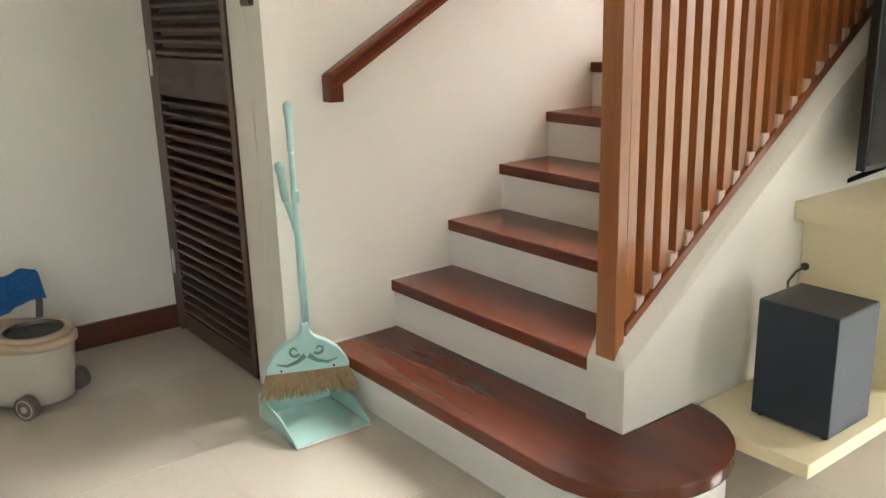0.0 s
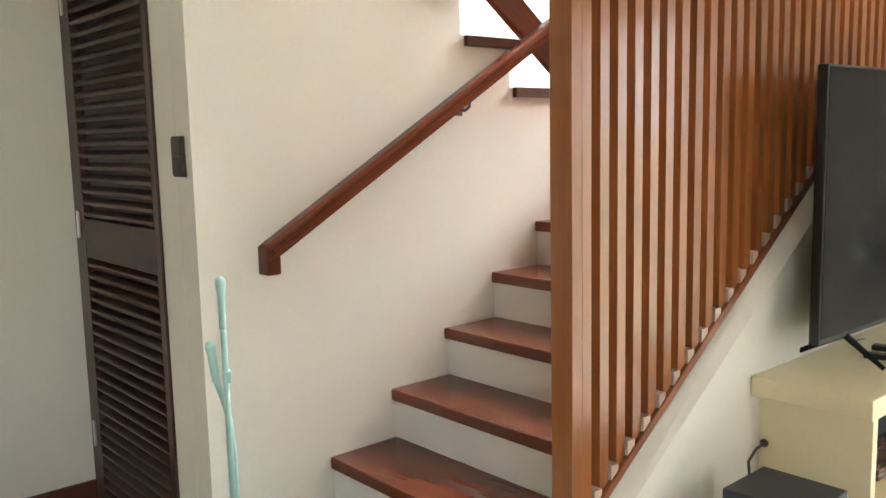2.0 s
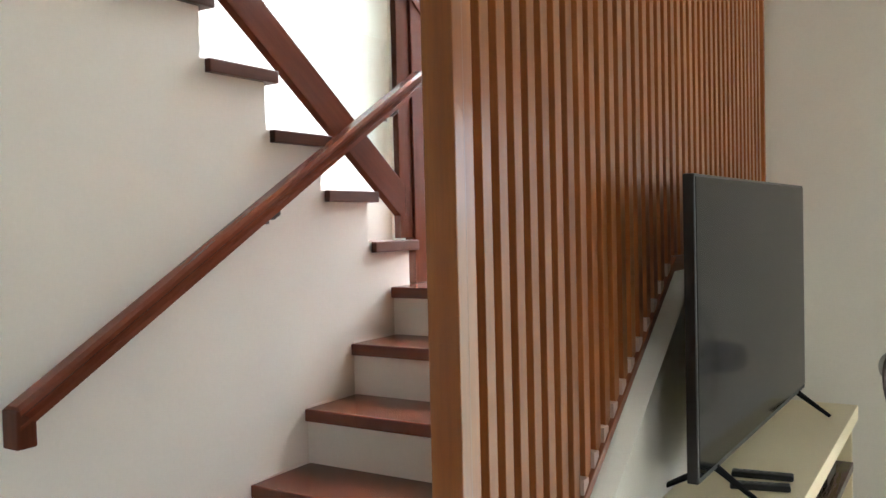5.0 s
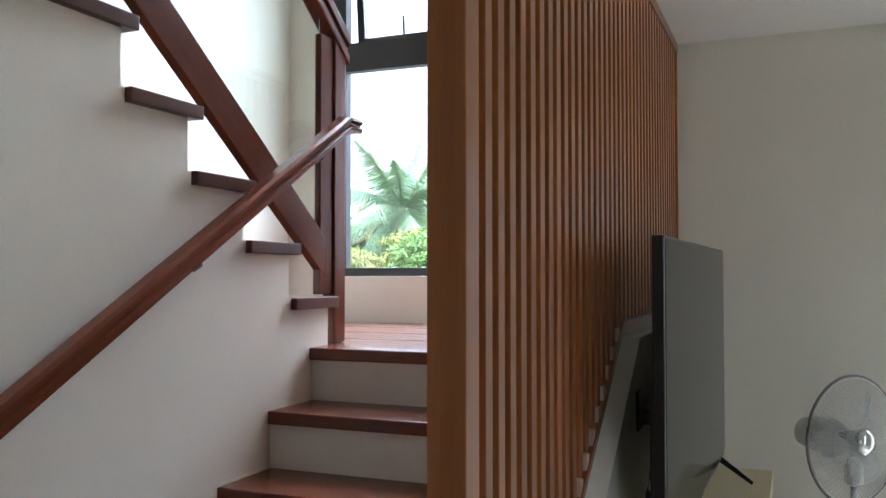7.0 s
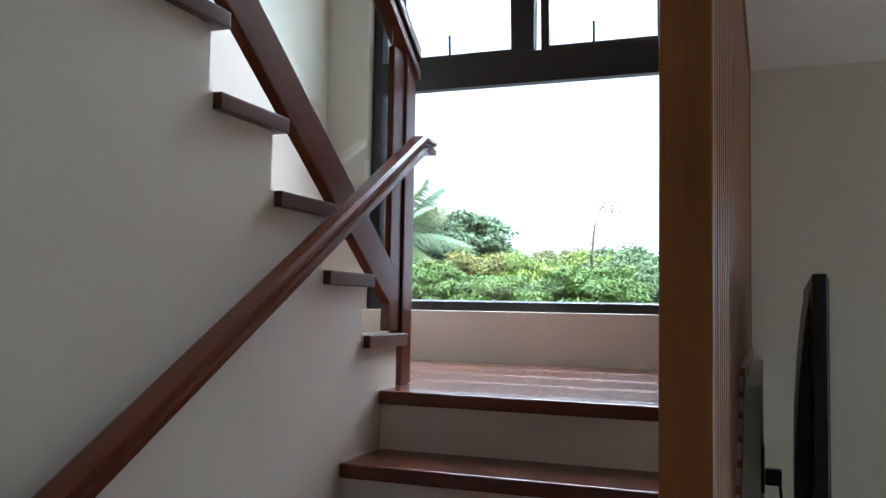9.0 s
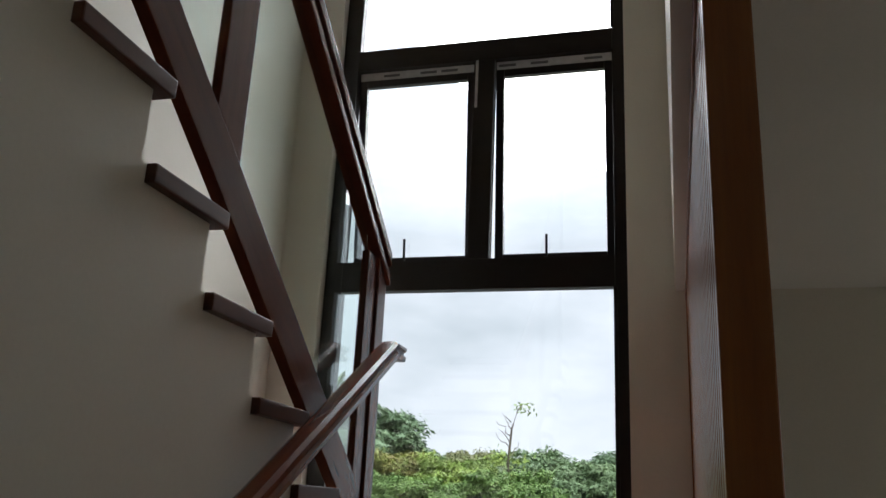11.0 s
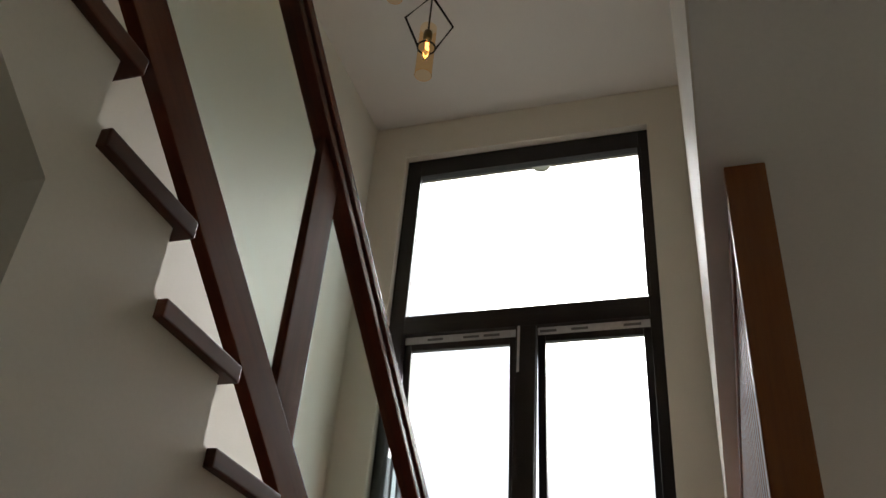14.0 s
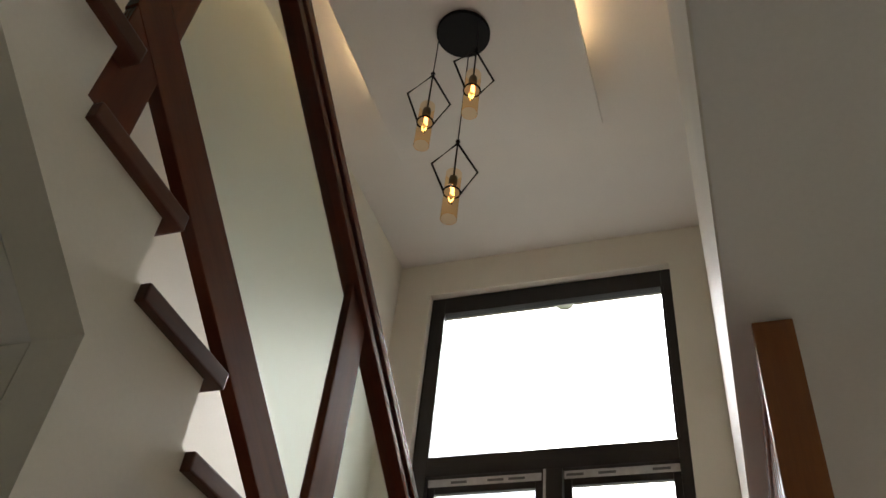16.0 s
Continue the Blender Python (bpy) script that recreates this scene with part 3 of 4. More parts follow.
# ---------------------------------------------------------------- louvred closet door
door = empty("door_1", "dark brown timber louvred closet door, closed", "door", "", "structure")
DX0, DX1, DY0, DY1 = -1.673, -1.641, 0.238, 0.950
for ya, yb in ((DY0, DY0 + 0.038), (DY1 - 0.045, DY1)):
    part("stile", box(DX0, DX1, ya, yb, 0.012, 2.08, 0.003), M_LOUVER_Z, door)
for za, zb in ((0.012, 0.085), (0.980, 1.124), (2.01, 2.08)):
    part("rail", box(DX0 + 0.001, DX1 - 0.001, DY0 + 0.0382, DY1 - 0.0452, za, zb, 0.003), M_LOUVER, door)
slat_me = mesh_of(box(-0.017, 0.017, DY0 + 0.0385, DY1 - 0.0455, -0.0085, 0.0085, 0.0075), "louvre", M_LOUVER)
for za, zb in ((0.085, 0.980), (1.124, 2.01)):
    count = 21
    for i in range(count):
        z = za + (i + 0.5) * (zb - za) / count
        shared("louvre", slat_me, door, pose((DX0 + DX1) / 2 - 0.001, 0, z, 0, -30, 0))
part("backing", box(-1.638, -1.632, DY0 + 0.02, DY1 - 0.02, 0.02, 2.07), M_LOUVER, door)
for z in (0.30, 1.10, 1.90):
    h = part("hinge", box(DX0 - 0.006, DX0 + 0.002, DY1 + 0.002, DY1 + 0.014, z - 0.045, z + 0.045, 0.002), M_STEEL, door, "steel butt hinge")
    part("pin", cyl((DX0 - 0.006, DY1 + 0.004, z - 0.05), (DX0 - 0.006, DY1 + 0.004, z + 0.05), 0.005, seg=10), M_STEEL, h)
structure("door_frame_strip", box(-1.672, -1.6655, 0.9505, 1.003, 0.0, 2.1, 0.001), M_LOUVER_Z, "thin dark brown door lining", "trim")

sw = empty("light_switch", "bronze two-gang light switch on the white wall", "light switch")
part("plate", box(-1.675, -1.6655, 0.036, 0.110, 1.291, 1.408, 0.003), M_SWITCH, sw)
for za, zb in ((1.297, 1.349), (1.351, 1.402)):
    part("rocker", box(-1.679, -1.6755, 0.042, 0.104, za, zb, 0.0015), M_SWITCH, sw)

# ---------------------------------------------------------------- tall window
win = empty("window_1", "tall dark brown framed window, awning sashes ajar", "window", "", "structure")
FX0, FX1 = 1.502, 1.565
YL, YR, ZB, ZT = 0.780, -0.722, 1.461, 5.047
GYL, GYR = 0.690, -0.663
part("jamb", box(FX0, FX1, GYL, YL, ZB, ZT, 0.004), M_FRAME, win)
part("jamb", box(FX0, FX1, YR, GYR, ZB, ZT, 0.004), M_FRAME, win)
for za, zb in ((ZB, 1.505), (2.547, 2.700), (3.785, 3.902), (4.921, ZT)):
    part("transom", box(FX0 + 0.001, FX1 - 0.001, GYR - 0.0005, GYL + 0.0005, za, zb, 0.004), M_FRAME, win)
part("mullion", box(FX0 + 0.002, FX1 - 0.002, -0.065, 0.045, 2.7005, 3.7845, 0.004), M_FRAME, win)
for za, zb in ((1.505, 2.547), (3.902, 4.921)):
    part("glazing_bead", box(FX0 - 0.006, FX0 - 0.0005, GYR - 0.012, GYR + 0.006, za, zb, 0.001), M_FRAME, win)
    part("glazing_bead", box(FX0 - 0.006, FX0 - 0.0005, GYL - 0.006, GYL + 0.012, za, zb, 0.001), M_FRAME, win)
    g = part("pane", box(1.530, 1.536, GYR, GYL, za, zb), M_PANE, win)
    g.visible_shadow = False


def awning(ya, yb):
    """One top-hung sash, pushed out a little at its foot."""
    zb, zt, t = 2.715 - 3.843, 0.0, 0.042
    fr = bmesh.new()
    for y0_, y1_ in ((ya, ya + t), (yb - t, yb)):
        box(-0.03, 0.012, y0_, y1_, zb, zt, 0.003, fr)
    for z0_, z1_ in ((zb, zb + t), (zt - 0.138, zt)):
        box(-0.029, 0.011, ya + t + 0.0003, yb - t - 0.0003, z0_, z1_, 0.003, fr)
    sash = part("sash", fr, M_FRAME, win)
    sash.matrix_basis = pose(1.566, 0, 3.843, 0, -5.2, 0)
    g2 = part("pane", box(-0.006, 0.0, ya + t - 0.004, yb - t + 0.004, zb + t - 0.004, zt - 0.133), M_PANE, sash)
    g2.visible_shadow = False
    part("film_strip", box(-0.0335, -0.0315, ya + 0.004, yb - 0.004, zt - 0.101, zt - 0.058, 0.0005), M_FILM, sash, "grey protective film strip with dark print")
    for c in (0.16, 0.62, 0.90) if ya < -0.3 else (0.22, 0.40, 0.72):
        yy = ya + (yb - ya) * c
        part("print_bar", box(-0.0345, -0.0338, yy - 0.045, yy + 0.045, zt - 0.087, zt - 0.073), M_FILMINK, sash)
    part("stay", box(-0.05, -0.040, (ya + yb) / 2 + 0.03, (ya + yb) / 2 + 0.042, zb + 0.02, zb + 0.135, 0.002), M_BLACK, sash, "black stay arm")
    return sash


awning(-0.663, -0.0655)
awning(0.0455, 0.690)
part("film_strip", box(FX0 - 0.004, FX0 - 0.002, 0.020, 0.034, 3.51, 3.781, 0.0005), M_FILM, win, "grey protective film strip")
structure("window_soffit", box(1.571, 1.71, -0.80, 0.83, 5.028, 5.045), M_SOFFIT, "grey-brown board above the window outside", "soffit")
fl = empty("outdoor_light", "round white outdoor light above the window", "light fixture")
part("rim", lathe([(0.055, 0.0), (0.06, 0.008), (0.052, 0.022), (0.030, 0.026)], pose(1.66, -0.05, 5.000), 24), M_STEEL, fl, smooth=True)

# ---------------------------------------------------------------- pendant light cluster
lamp = empty("pendant_light", "black three-drop pendant with amber glass tubes", "pendant light")
CX, CY, CZ = -0.305, 0.034, 5.16
part("canopy", lathe([(0.128, 0.0), (0.130, -0.004), (0.130, -0.022), (0.126, -0.026)][::-1], pose(CX, CY, CZ), 40), M_BLACKM, lamp)


def drop(px, py, z_top, z_bottom, turn):
    wire = tube([(px, py, CZ - 0.02), (px + 0.001, py, (CZ + z_top) / 2), (px, py, z_top)], 0.0028, 6)
    lathe([(0.002, -0.011), (0.009, -0.006), (0.011, 0.0), (0.009, 0.006), (0.002, 0.011)], pose(px, py, z_top), 12, wire)
    m = pose(px, py, z_top, 0, 0, turn)
    half = 0.100
    low = z_bottom + 0.155
    for s in (-1, 1):
        fall = z_top - low
        pts = [m @ Vector((0, 0, -0.012)), m @ Vector((s * half, 0, -0.012 - 0.5 * fall)), m @ Vector((s * 0.036, 0, -fall))]
        tube(pts, 0.0048, 6, wire)
    cyl((px, py, z_top - 0.012), (px, py, z_bottom + 0.25), 0.004, None, 8, wire)
    tube([(px + 0.036 * math.cos(a), py + 0.036 * math.sin(a), low) for a in [2 * math.pi * i / 20 for i in range(20)]], 0.004, 6, wire, True)
    d = part("wire_frame", wire, M_BLACKM, lamp, "black wire diamond hanging on a cord")
    part("socket", lathe([(0.006, 0.252), (0.016, 0.247), (0.018, 0.235), (0.018, 0.205), (0.014, 0.198)][::-1], pose(px, py, z_bottom), 16), M_FANG, d, smooth=True)
    b2 = bmesh.new()
    seg = 24
    rings = [[b2.verts.new((px + 0.034 * math.cos(2 * math.pi * i / seg), py + 0.034 * math.sin(2 * math.pi * i / seg), z)) for i in range(seg)] for z in (z_bottom + 0.27, z_bottom)]
    for i in range(seg):
        b2.faces.new((rings[0][i], rings[0][(i + 1) % seg], rings[1][(i + 1) % seg], rings[1][i]))
    tube([(px + 0.034 * math.cos(2 * math.pi * i / seg), py + 0.034 * math.sin(2 * math.pi * i / seg), z_bottom) for i in range(seg)], 0.0012, 5, b2, True)
    g = part("glass_tube", b2, M_AMBER, d, "amber glass tube", True)
    g.visible_shadow = False
    bulb = part("bulb", lathe([(0.002, 0.085), (0.009, 0.09), (0.013, 0.12), (0.013, 0.17), (0.010, 0.197)], pose(px, py, z_bottom), 14), M_PANE, d, smooth=True)
    bulb.visible_shadow = False
    part("filament", tube([(px - 0.004, py, z_bottom + 0.185), (px - 0.006, py, z_bottom + 0.140), (px + 0.006, py, z_bottom + 0.138), (px + 0.004, py, z_bottom + 0.185)], 0.0020, 6), M_BULB, d, "glowing filament")


drop(-0.205, 0.035, 4.455, 3.975, -62)
drop(-0.300, 0.163, 4.871, 4.356, -58)
drop(-0.385, -0.075, 4.86, 4.40, -45)

# ---------------------------------------------------------------- media console with its things
con = empty("tv_console", "cream lacquered low media console with dark red-brown shelf", "console")
CXL, CXR, CYB, CYF = -0.505, 1.20, -1.0765, -1.415
part("worktop", box(CXL, CXR, CYF, CYB, 0.630, 0.688, 0.003), M_CREAM, con)
part("end_panel", box(CXL + 0.055, CXL + 0.085, CYF + 0.018, CYB, 0.1635, 0.6295, 0.002), M_CREAM, con)
part("end_panel", box(CXR - 0.06, CXR - 0.03, CYF + 0.018, CYB, 0.1635, 0.6295, 0.002), M_CREAM, con)
part("divider", box(0.36, 0.39, CYF + 0.02, CYB - 0.012, 0.1635, 0.44, 0.002), M_CREAM, con)
part("back_panel", box(CXL + 0.086, CXR - 0.061, CYB - 0.01, CYB, 0.1635, 0.6295), M_CREAM, con)
part("shelf", box(CXL + 0.086, CXR - 0.061, CYF + 0.012, CYB - 0.011, 0.4405, 0.472, 0.002), M_SHELFW, con, "dark red-brown timber shelf")
part("plinth_shelf", box(-1.010, CXR, -1.455, CYB, 0.122, 0.163, 0.003), M_CREAM, con, "cream lacquered bottom shelf standing clear of the floor")
part("foot", box(-0.80, 1.1, -1.30, CYB - 0.02, 0.001, 0.1215), M_CREAM, con)
box_dev = empty("media_box", "small black media player on the dark shelf", "media player")
part("case", box(0.75, 0.98, -1.36, -1.22, 0.4725, 0.505, 0.004), M_BLACK, box_dev)
part("case_foot", box(0.76, 0.97, -1.35, -1.23, 0.4722, 0.474), M_BLACKM, box_dev)
soundbar = empty("soundbar", "long black soundbar on the shelf under the worktop", "soundbar")
part("body", box(-0.36, 0.50, -1.30, -1.21, 0.4725, 0.535, 0.008), M_BLACK, soundbar)
part("grille", box(-0.35, 0.49, -1.3035, -1.3003, 0.478, 0.53, 0.001), M_BLACKM, soundbar)

tv = empty("television", "large black flat television on splayed feet, switched off", "television")
tv.matrix_world = pose(0.325, -1.222, 0.0, 0, 0, -1.3)
TW = 0.708
part("screen_frame", box(-TW, TW, -0.006, 0.024, 0.775, 1.564, 0.004), M_BLACK, tv)
part("screen", box(-TW + 0.008, TW - 0.008, -0.0085, -0.0062, 0.792, 1.556, 0.0005), M_SCREEN, tv, "dark glossy screen")
part("back_housing", prism([(0.0243, 0.79), (0.0243, 1.54), (0.036, 1.46), (0.050, 1.32), (0.060, 1.15), (0.062, 0.95), (0.055, 0.83)], "x", -0.54, 0.54, 0.003), M_BLACK, tv)
for fx in (-0.53, 0.59):
    leg = bmesh.new()
    for s_, yy in ((1, 0.155), (-1, -0.115)):
        cyl((fx, 0.006 + 0.006 * s_, 0.776), (fx + 0.0, yy, 0.6955), 0.011, 0.007, 8, leg)
    part("foot", leg, M_BLACKM, tv, "splayed black metal foot")


def remote(x, y, turn, length):
    r = empty("remote_control", "slim black remote control lying on the console", "remote control", "remotes on the console")
    r.matrix_world = pose(x, y, 0.6885, 0, 0, turn)
    body = part("body", box(-length / 2, length / 2, -0.021, 0.021, 0.0, 0.017, 0.006), M_BLACK, r)
    for i in range(5):
        part("button", box(-length / 2 + 0.02 + 0.022 * i, -length / 2 + 0.032 + 0.022 * i, -0.006, 0.006, 0.0168, 0.019, 0.001), M_FANG, body)


remote(0.045, -1.280, -82, 0.17)
remote(-0.065, -1.295, -76, 0.16)

sub = empty("subwoofer", "charcoal box subwoofer standing on the cream shelf", "subwoofer")
sub.matrix_world = pose(-0.070, -0.040, 0.0132)
part("cabinet", box(-0.803, -0.597, -1.388, -1.166, 0.1585, 0.484, 0.003), M_SUB, sub)
part("top_panel", box(-0.802, -0.598, -1.387, -1.167, 0.4842, 0.4865, 0.001), M_SUBTOP, sub)
part("badge", cyl((-0.635, -1.3885, 0.205), (-0.635, -1.3895, 0.205), 0.004, None, 12), M_BLACK, sub)
for fx, fy in ((-0.785, -1.37), (-0.785, -1.185), (-0.614, -1.37), (-0.614, -1.185)):
    part("foot", cyl((fx, fy, 0.1503), (fx, fy, 0.1583), 0.009, None, 12), M_BLACK, sub)
part("power_cord", tube([(-0.60, -1.164, 0.30), (-0.56, -1.110, 0.40), (-0.50, -1.070, 0.445), (-0.44, -1.060, 0.462), (-0.380, -1.055, 0.465)], 0.004, 8), M_BLACK, sub, smooth=True)
part("grommet", cyl((-0.4495, -1.095, 0.478), (-0.456, -1.095, 0.478), 0.012, None, 16), M_SWITCH, con, "bronze cable grommet")

outlet = empty("wall_outlet", "dark bronze power outlet with black plug behind the television", "outlet")
part("plate", box(0.02, 0.10, -1.0835, -1.0755, 1.02, 1.135, 0.002), M_SWITCH, outlet)
plug = part("plug", box(0.045, 0.085, -1.125, -1.084, 1.035, 1.075, 0.006), M_BLACK, outlet)
part("cord", tube([(0.065, -1.12, 1.04), (0.06, -1.125, 0.98), (0.05, -1.11, 0.90), (0.055, -1.10, 0.84), (0.02, -1.095, 0.80), (0.03, -1.10, 0.72), (0.07, -1.11, 0.69), (0.16, -1.12, 0.685)], 0.004, 8), M_BLACK, plug, smooth=True)
coil = bmesh.new()
for i in range(4):
    tube([(0.045 + 0.006 * i + 0.014 * math.cos(a), -1.10 - 0.006 * i, 0.79 + 0.055 * math.sin(a)) for a in [2 * math.pi * j / 16 for j in range(16)]], 0.0035, 6, coil, True)
part("cord_coil", coil, M_BLACK, plug, "black cord tied in a coil", True)

# ---------------------------------------------------------------- pedestal fan
fan = empty("pedestal_fan", "white pedestal fan with a clear wire guard", "fan")
fan.matrix_world = pose(1.00, -1.695, 0.0, 0, 0, 0)
part("base", lathe([(0.20, 0.001), (0.205, 0.012), (0.19, 0.028), (0.06, 0.045), (0.035, 0.075)], None, 40), M_FANW, fan, smooth=True)
part("pole", cyl((0, 0, 0.07), (0, 0, 0.74), 0.016, 0.013, 16), M_FANW, fan, smooth=True)
part("neck", lathe([(0.018, 0.70), (0.032, 0.71), (0.032, 0.77), (0.02, 0.80)], None, 20), M_FANW, fan, smooth=True)
FM = pose(0, 0, 0.865) @ look((0, 0, 0), (-0.68, -0.73, 0.02)) @ pose(0, 0, 0, 180, 0, 0)
part("motor", lathe([(0.028, -0.235), (0.054, -0.222), (0.066, -0.17), (0.066, -0.09), (0.045, -0.055)], FM, 28), M_FANW, fan, smooth=True)
gd = bmesh.new()
R = 0.228
for i in range(64):
    a = 2 * math.pi * i / 64
    c, s = math.cos(a), math.sin(a)
    for sign in (1, -1):
        pts = [FM @ Vector((r * c, r * s, sign * (0.055 - 0.055 * max(0.0, (r / R)) ** 3) + 0.0)) for r in (0.03, 0.09, 0.15, 0.19, R)]
        tube(pts, 0.0011, 4, gd)
for rr, zz in ((R, 0.0), (0.15, 0.037), (0.15, -0.037), (0.09, 0.051), (0.09, -0.051)):
    tube([FM @ Vector((rr * math.cos(2 * math.pi * i / 48), rr * math.sin(2 * math.pi * i / 48), zz)) for i in range(48)], 0.0042 if rr == R else 0.0013, 6, gd, True)
part("guard", gd, M_FANWIRE, fan, "fine wire guard", True)
part("guard_rim", tube([FM @ Vector(((R + 0.004) * math.cos(2 * math.pi * i / 48), (R + 0.004) * math.sin(2 * math.pi * i / 48), 0.0)) for i in range(48)], 0.006, 6, None, True), M_WHEEL, fan, "brown-grey guard rim", True)
part("hub", lathe([(0.002, 0.070), (0.025, 0.068), (0.045, 0.060), (0.050, 0.048), (0.046, 0.036), (0.02, -0.06)][::-1], FM, 28), M_CHROME, fan, "chromed grille boss", True)
for i in range(3):
    bl = bmesh.new()
    a0 = 2 * math.pi * i / 3
    grid = []
    for u in range(6):
        r = 0.035 + 0.15 * u / 5
        spread = 0.45 + 0.5 * math.sin(math.pi * min(1, u / 4.2))
        grid.append([bl.verts.new(FM @ Vector((r * math.cos(a0 + spread * (v / 5 - 0.5)), r * math.sin(a0 + spread * (v / 5 - 0.5)), 0.022 * (v / 5 - 0.5) * 2))) for v in range(6)])
    for u in range(5):
        for v in range(5):
            bl.faces.new((grid[u][v], grid[u][v + 1], grid[u + 1][v + 1], grid[u + 1][v]))
    bmesh.ops.solidify(bl, geom=bl.faces[:], thickness=0.002)
    part("blade", bl, M_FANW, fan, "pale plastic blade", True)

# ---------------------------------------------------------------- broom and dustpan
broom = empty("broom", "mint plastic broom with straw bristles leaning by the wall", "broom")
BM_ = pose(-1.652, -0.105, 0.010, 0, 0.3, -22) @ Matrix.Diagonal((0.88, 1.0, 1.0, 1.0))
broom.matrix_world = BM_
prof = [(-0.155, 0.150), (-0.150, 0.172), (-0.118, 0.215), (-0.075, 0.245), (-0.035, 0.262), (-0.017, 0.282), (-0.013, 0.31), (0.013, 0.31), (0.017, 0.282), (0.035, 0.262), (0.075, 0.245), (0.118, 0.215), (0.150, 0.172), (0.155, 0.150)]
part("head", prism(prof, "y", -0.018, 0.018, 0.006), M_MINT, broom, "mint plastic head", False)
orn = bmesh.new()
for s in (-1, 1):
    spiral = []
    for i in range(26):
        a = 3.6 * math.pi / 2 * i / 25
        r = 0.007 + 0.018 * i / 25
        spiral.append((s * (0.044 - r * math.cos(a) * 0.9), -0.0195, 0.223 + r * math.sin(a) * 0.75))
    tube(spiral, [0.0035 + 0.002 * (i % 26) / 25 for i in range(26)], 5, orn)
    tube([(s * 0.006, -0.0195, 0.205), (s * 0.035, -0.0195, 0.185), (s * 0.075, -0.0195, 0.175), (s * 0.112, -0.0195, 0.184)], [0.010, 0.007, 0.0045, 0.002], 5, orn)
part("ornament", orn, M_MINTD, broom, "grey-green scroll ornament")
part("handle", tube([(0, 0, 0.305), (-0.003, 0, 0.60), (-0.005, 0.0, 0.84), (-0.006, 0, 0.858)], 0.0100, 14), M_MINT, broom, smooth=True)
part("grip", lathe([(0.0102, 0.0), (0.0112, 0.005), (0.0110, 0.06), (0.0125, 0.10), (0.0165, 0.125), (0.0155, 0.140), (0.007, 0.148)], pose(-0.006, 0, 0.857), 18), M_MINT, broom, smooth=True)
part("hanging_clip", box(-0.013, 0.013, -0.013, 0.022, 0.70, 0.735, 0.004), M_MINT, broom)
br_b = bmesh.new()
rnd = random.Random(4)
for i in range(330):
    u, v = rnd.uniform(-1, 1), rnd.uniform(-1, 1)
    top = Vector((u * 0.148, v * 0.014, 0.152))
    tip = Vector((u * 0.182 + rnd.uniform(-0.006, 0.006), v * 0.030 + rnd.uniform(-0.004, 0.004), 0.066 + rnd.uniform(-0.004, 0.004)))
    side = Vector((0.0021, 0.0006, 0))
    q = [br_b.verts.new(p) for p in (top - side, top + side, tip + side, tip - side)]
    br_b.faces.new(q)
    side = Vector((0.0, 0.0018, 0))
    q = [br_b.verts.new(p) for p in (top - side, top + side, tip + side, tip - side)]
    br_b.faces.new(q)
tagged(part("bristles", br_b, M_BRISTLE, broom, "straw-coloured bristles"), kind="stuff")
for u in (-0.095, 0.095):
    part("rivet", cyl((u, -0.0185, 0.160), (u, -0.0205, 0.160), 0.004, None, 10), M_BLACK, broom)

pan = empty("dustpan", "mint plastic dustpan with a tall handle on the floor", "dustpan")
pan.matrix_world = pose(-1.668, -0.138, 0.002, 0, 0, -2)
pb = prism([(-0.128, -0.155), (0.128, -0.155), (0.118, 0.105), (-0.118, 0.105)], "z", 0.0, 0.006, 0.002)
part("tray", pb, M_MINT, pan)
for s in (-1, 1):
    part("side_wall", prism([(-0.155, 0.006), (-0.15, 0.018), (-0.06, 0.058), (0.105, 0.085), (0.105, 0.006)], "x", s * 0.128 - 0.003, s * 0.128 + 0.003, 0.002), M_MINT, pan)
part("back_wall", box(-0.1245, 0.1245, 0.100, 0.107, 0.0062, 0.088, 0.003), M_MINT, pan)
part("lip", box(-0.128, 0.128, -0.163, -0.1555, 0.0, 0.0045, 0.001), M_FANW, pan, "pale front lip")
part("handle", tube([(0.062, 0.108, 0.05), (0.062, 0.110, 0.45), (0.050, 0.100, 0.57), (0.012, 0.064, 0.67), (-0.010, 0.045, 0.72)], 0.0095, 14), M_MINT, pan, smooth=True)
part("grip", lathe([(0.011, 0.0), (0.013, 0.03), (0.012, 0.08), (0.016, 0.105), (0.013, 0.118), (0.004, 0.122)], pose(-0.010, 0.044, 0.715, 4, -8, 0), 16), M_MINT, pan, smooth=True)

# ---------------------------------------------------------------- mop bucket
bucket = empty("mop_bucket", "taupe plastic spin mop bucket on small wheels", "mop bucket")
BK = pose(-2.349, 0.638, 0.0, 0, 0, 127) @ Matrix.Diagonal((0.99, 0.99, 0.99, 1))
bucket.matrix_world = BK


def oval(profile, cx=0.0, sx=1.0, sy=1.0, seg=40):
    return lathe(profile, Matrix.Translation((cx, 0, 0)), seg, None, sx, sy)


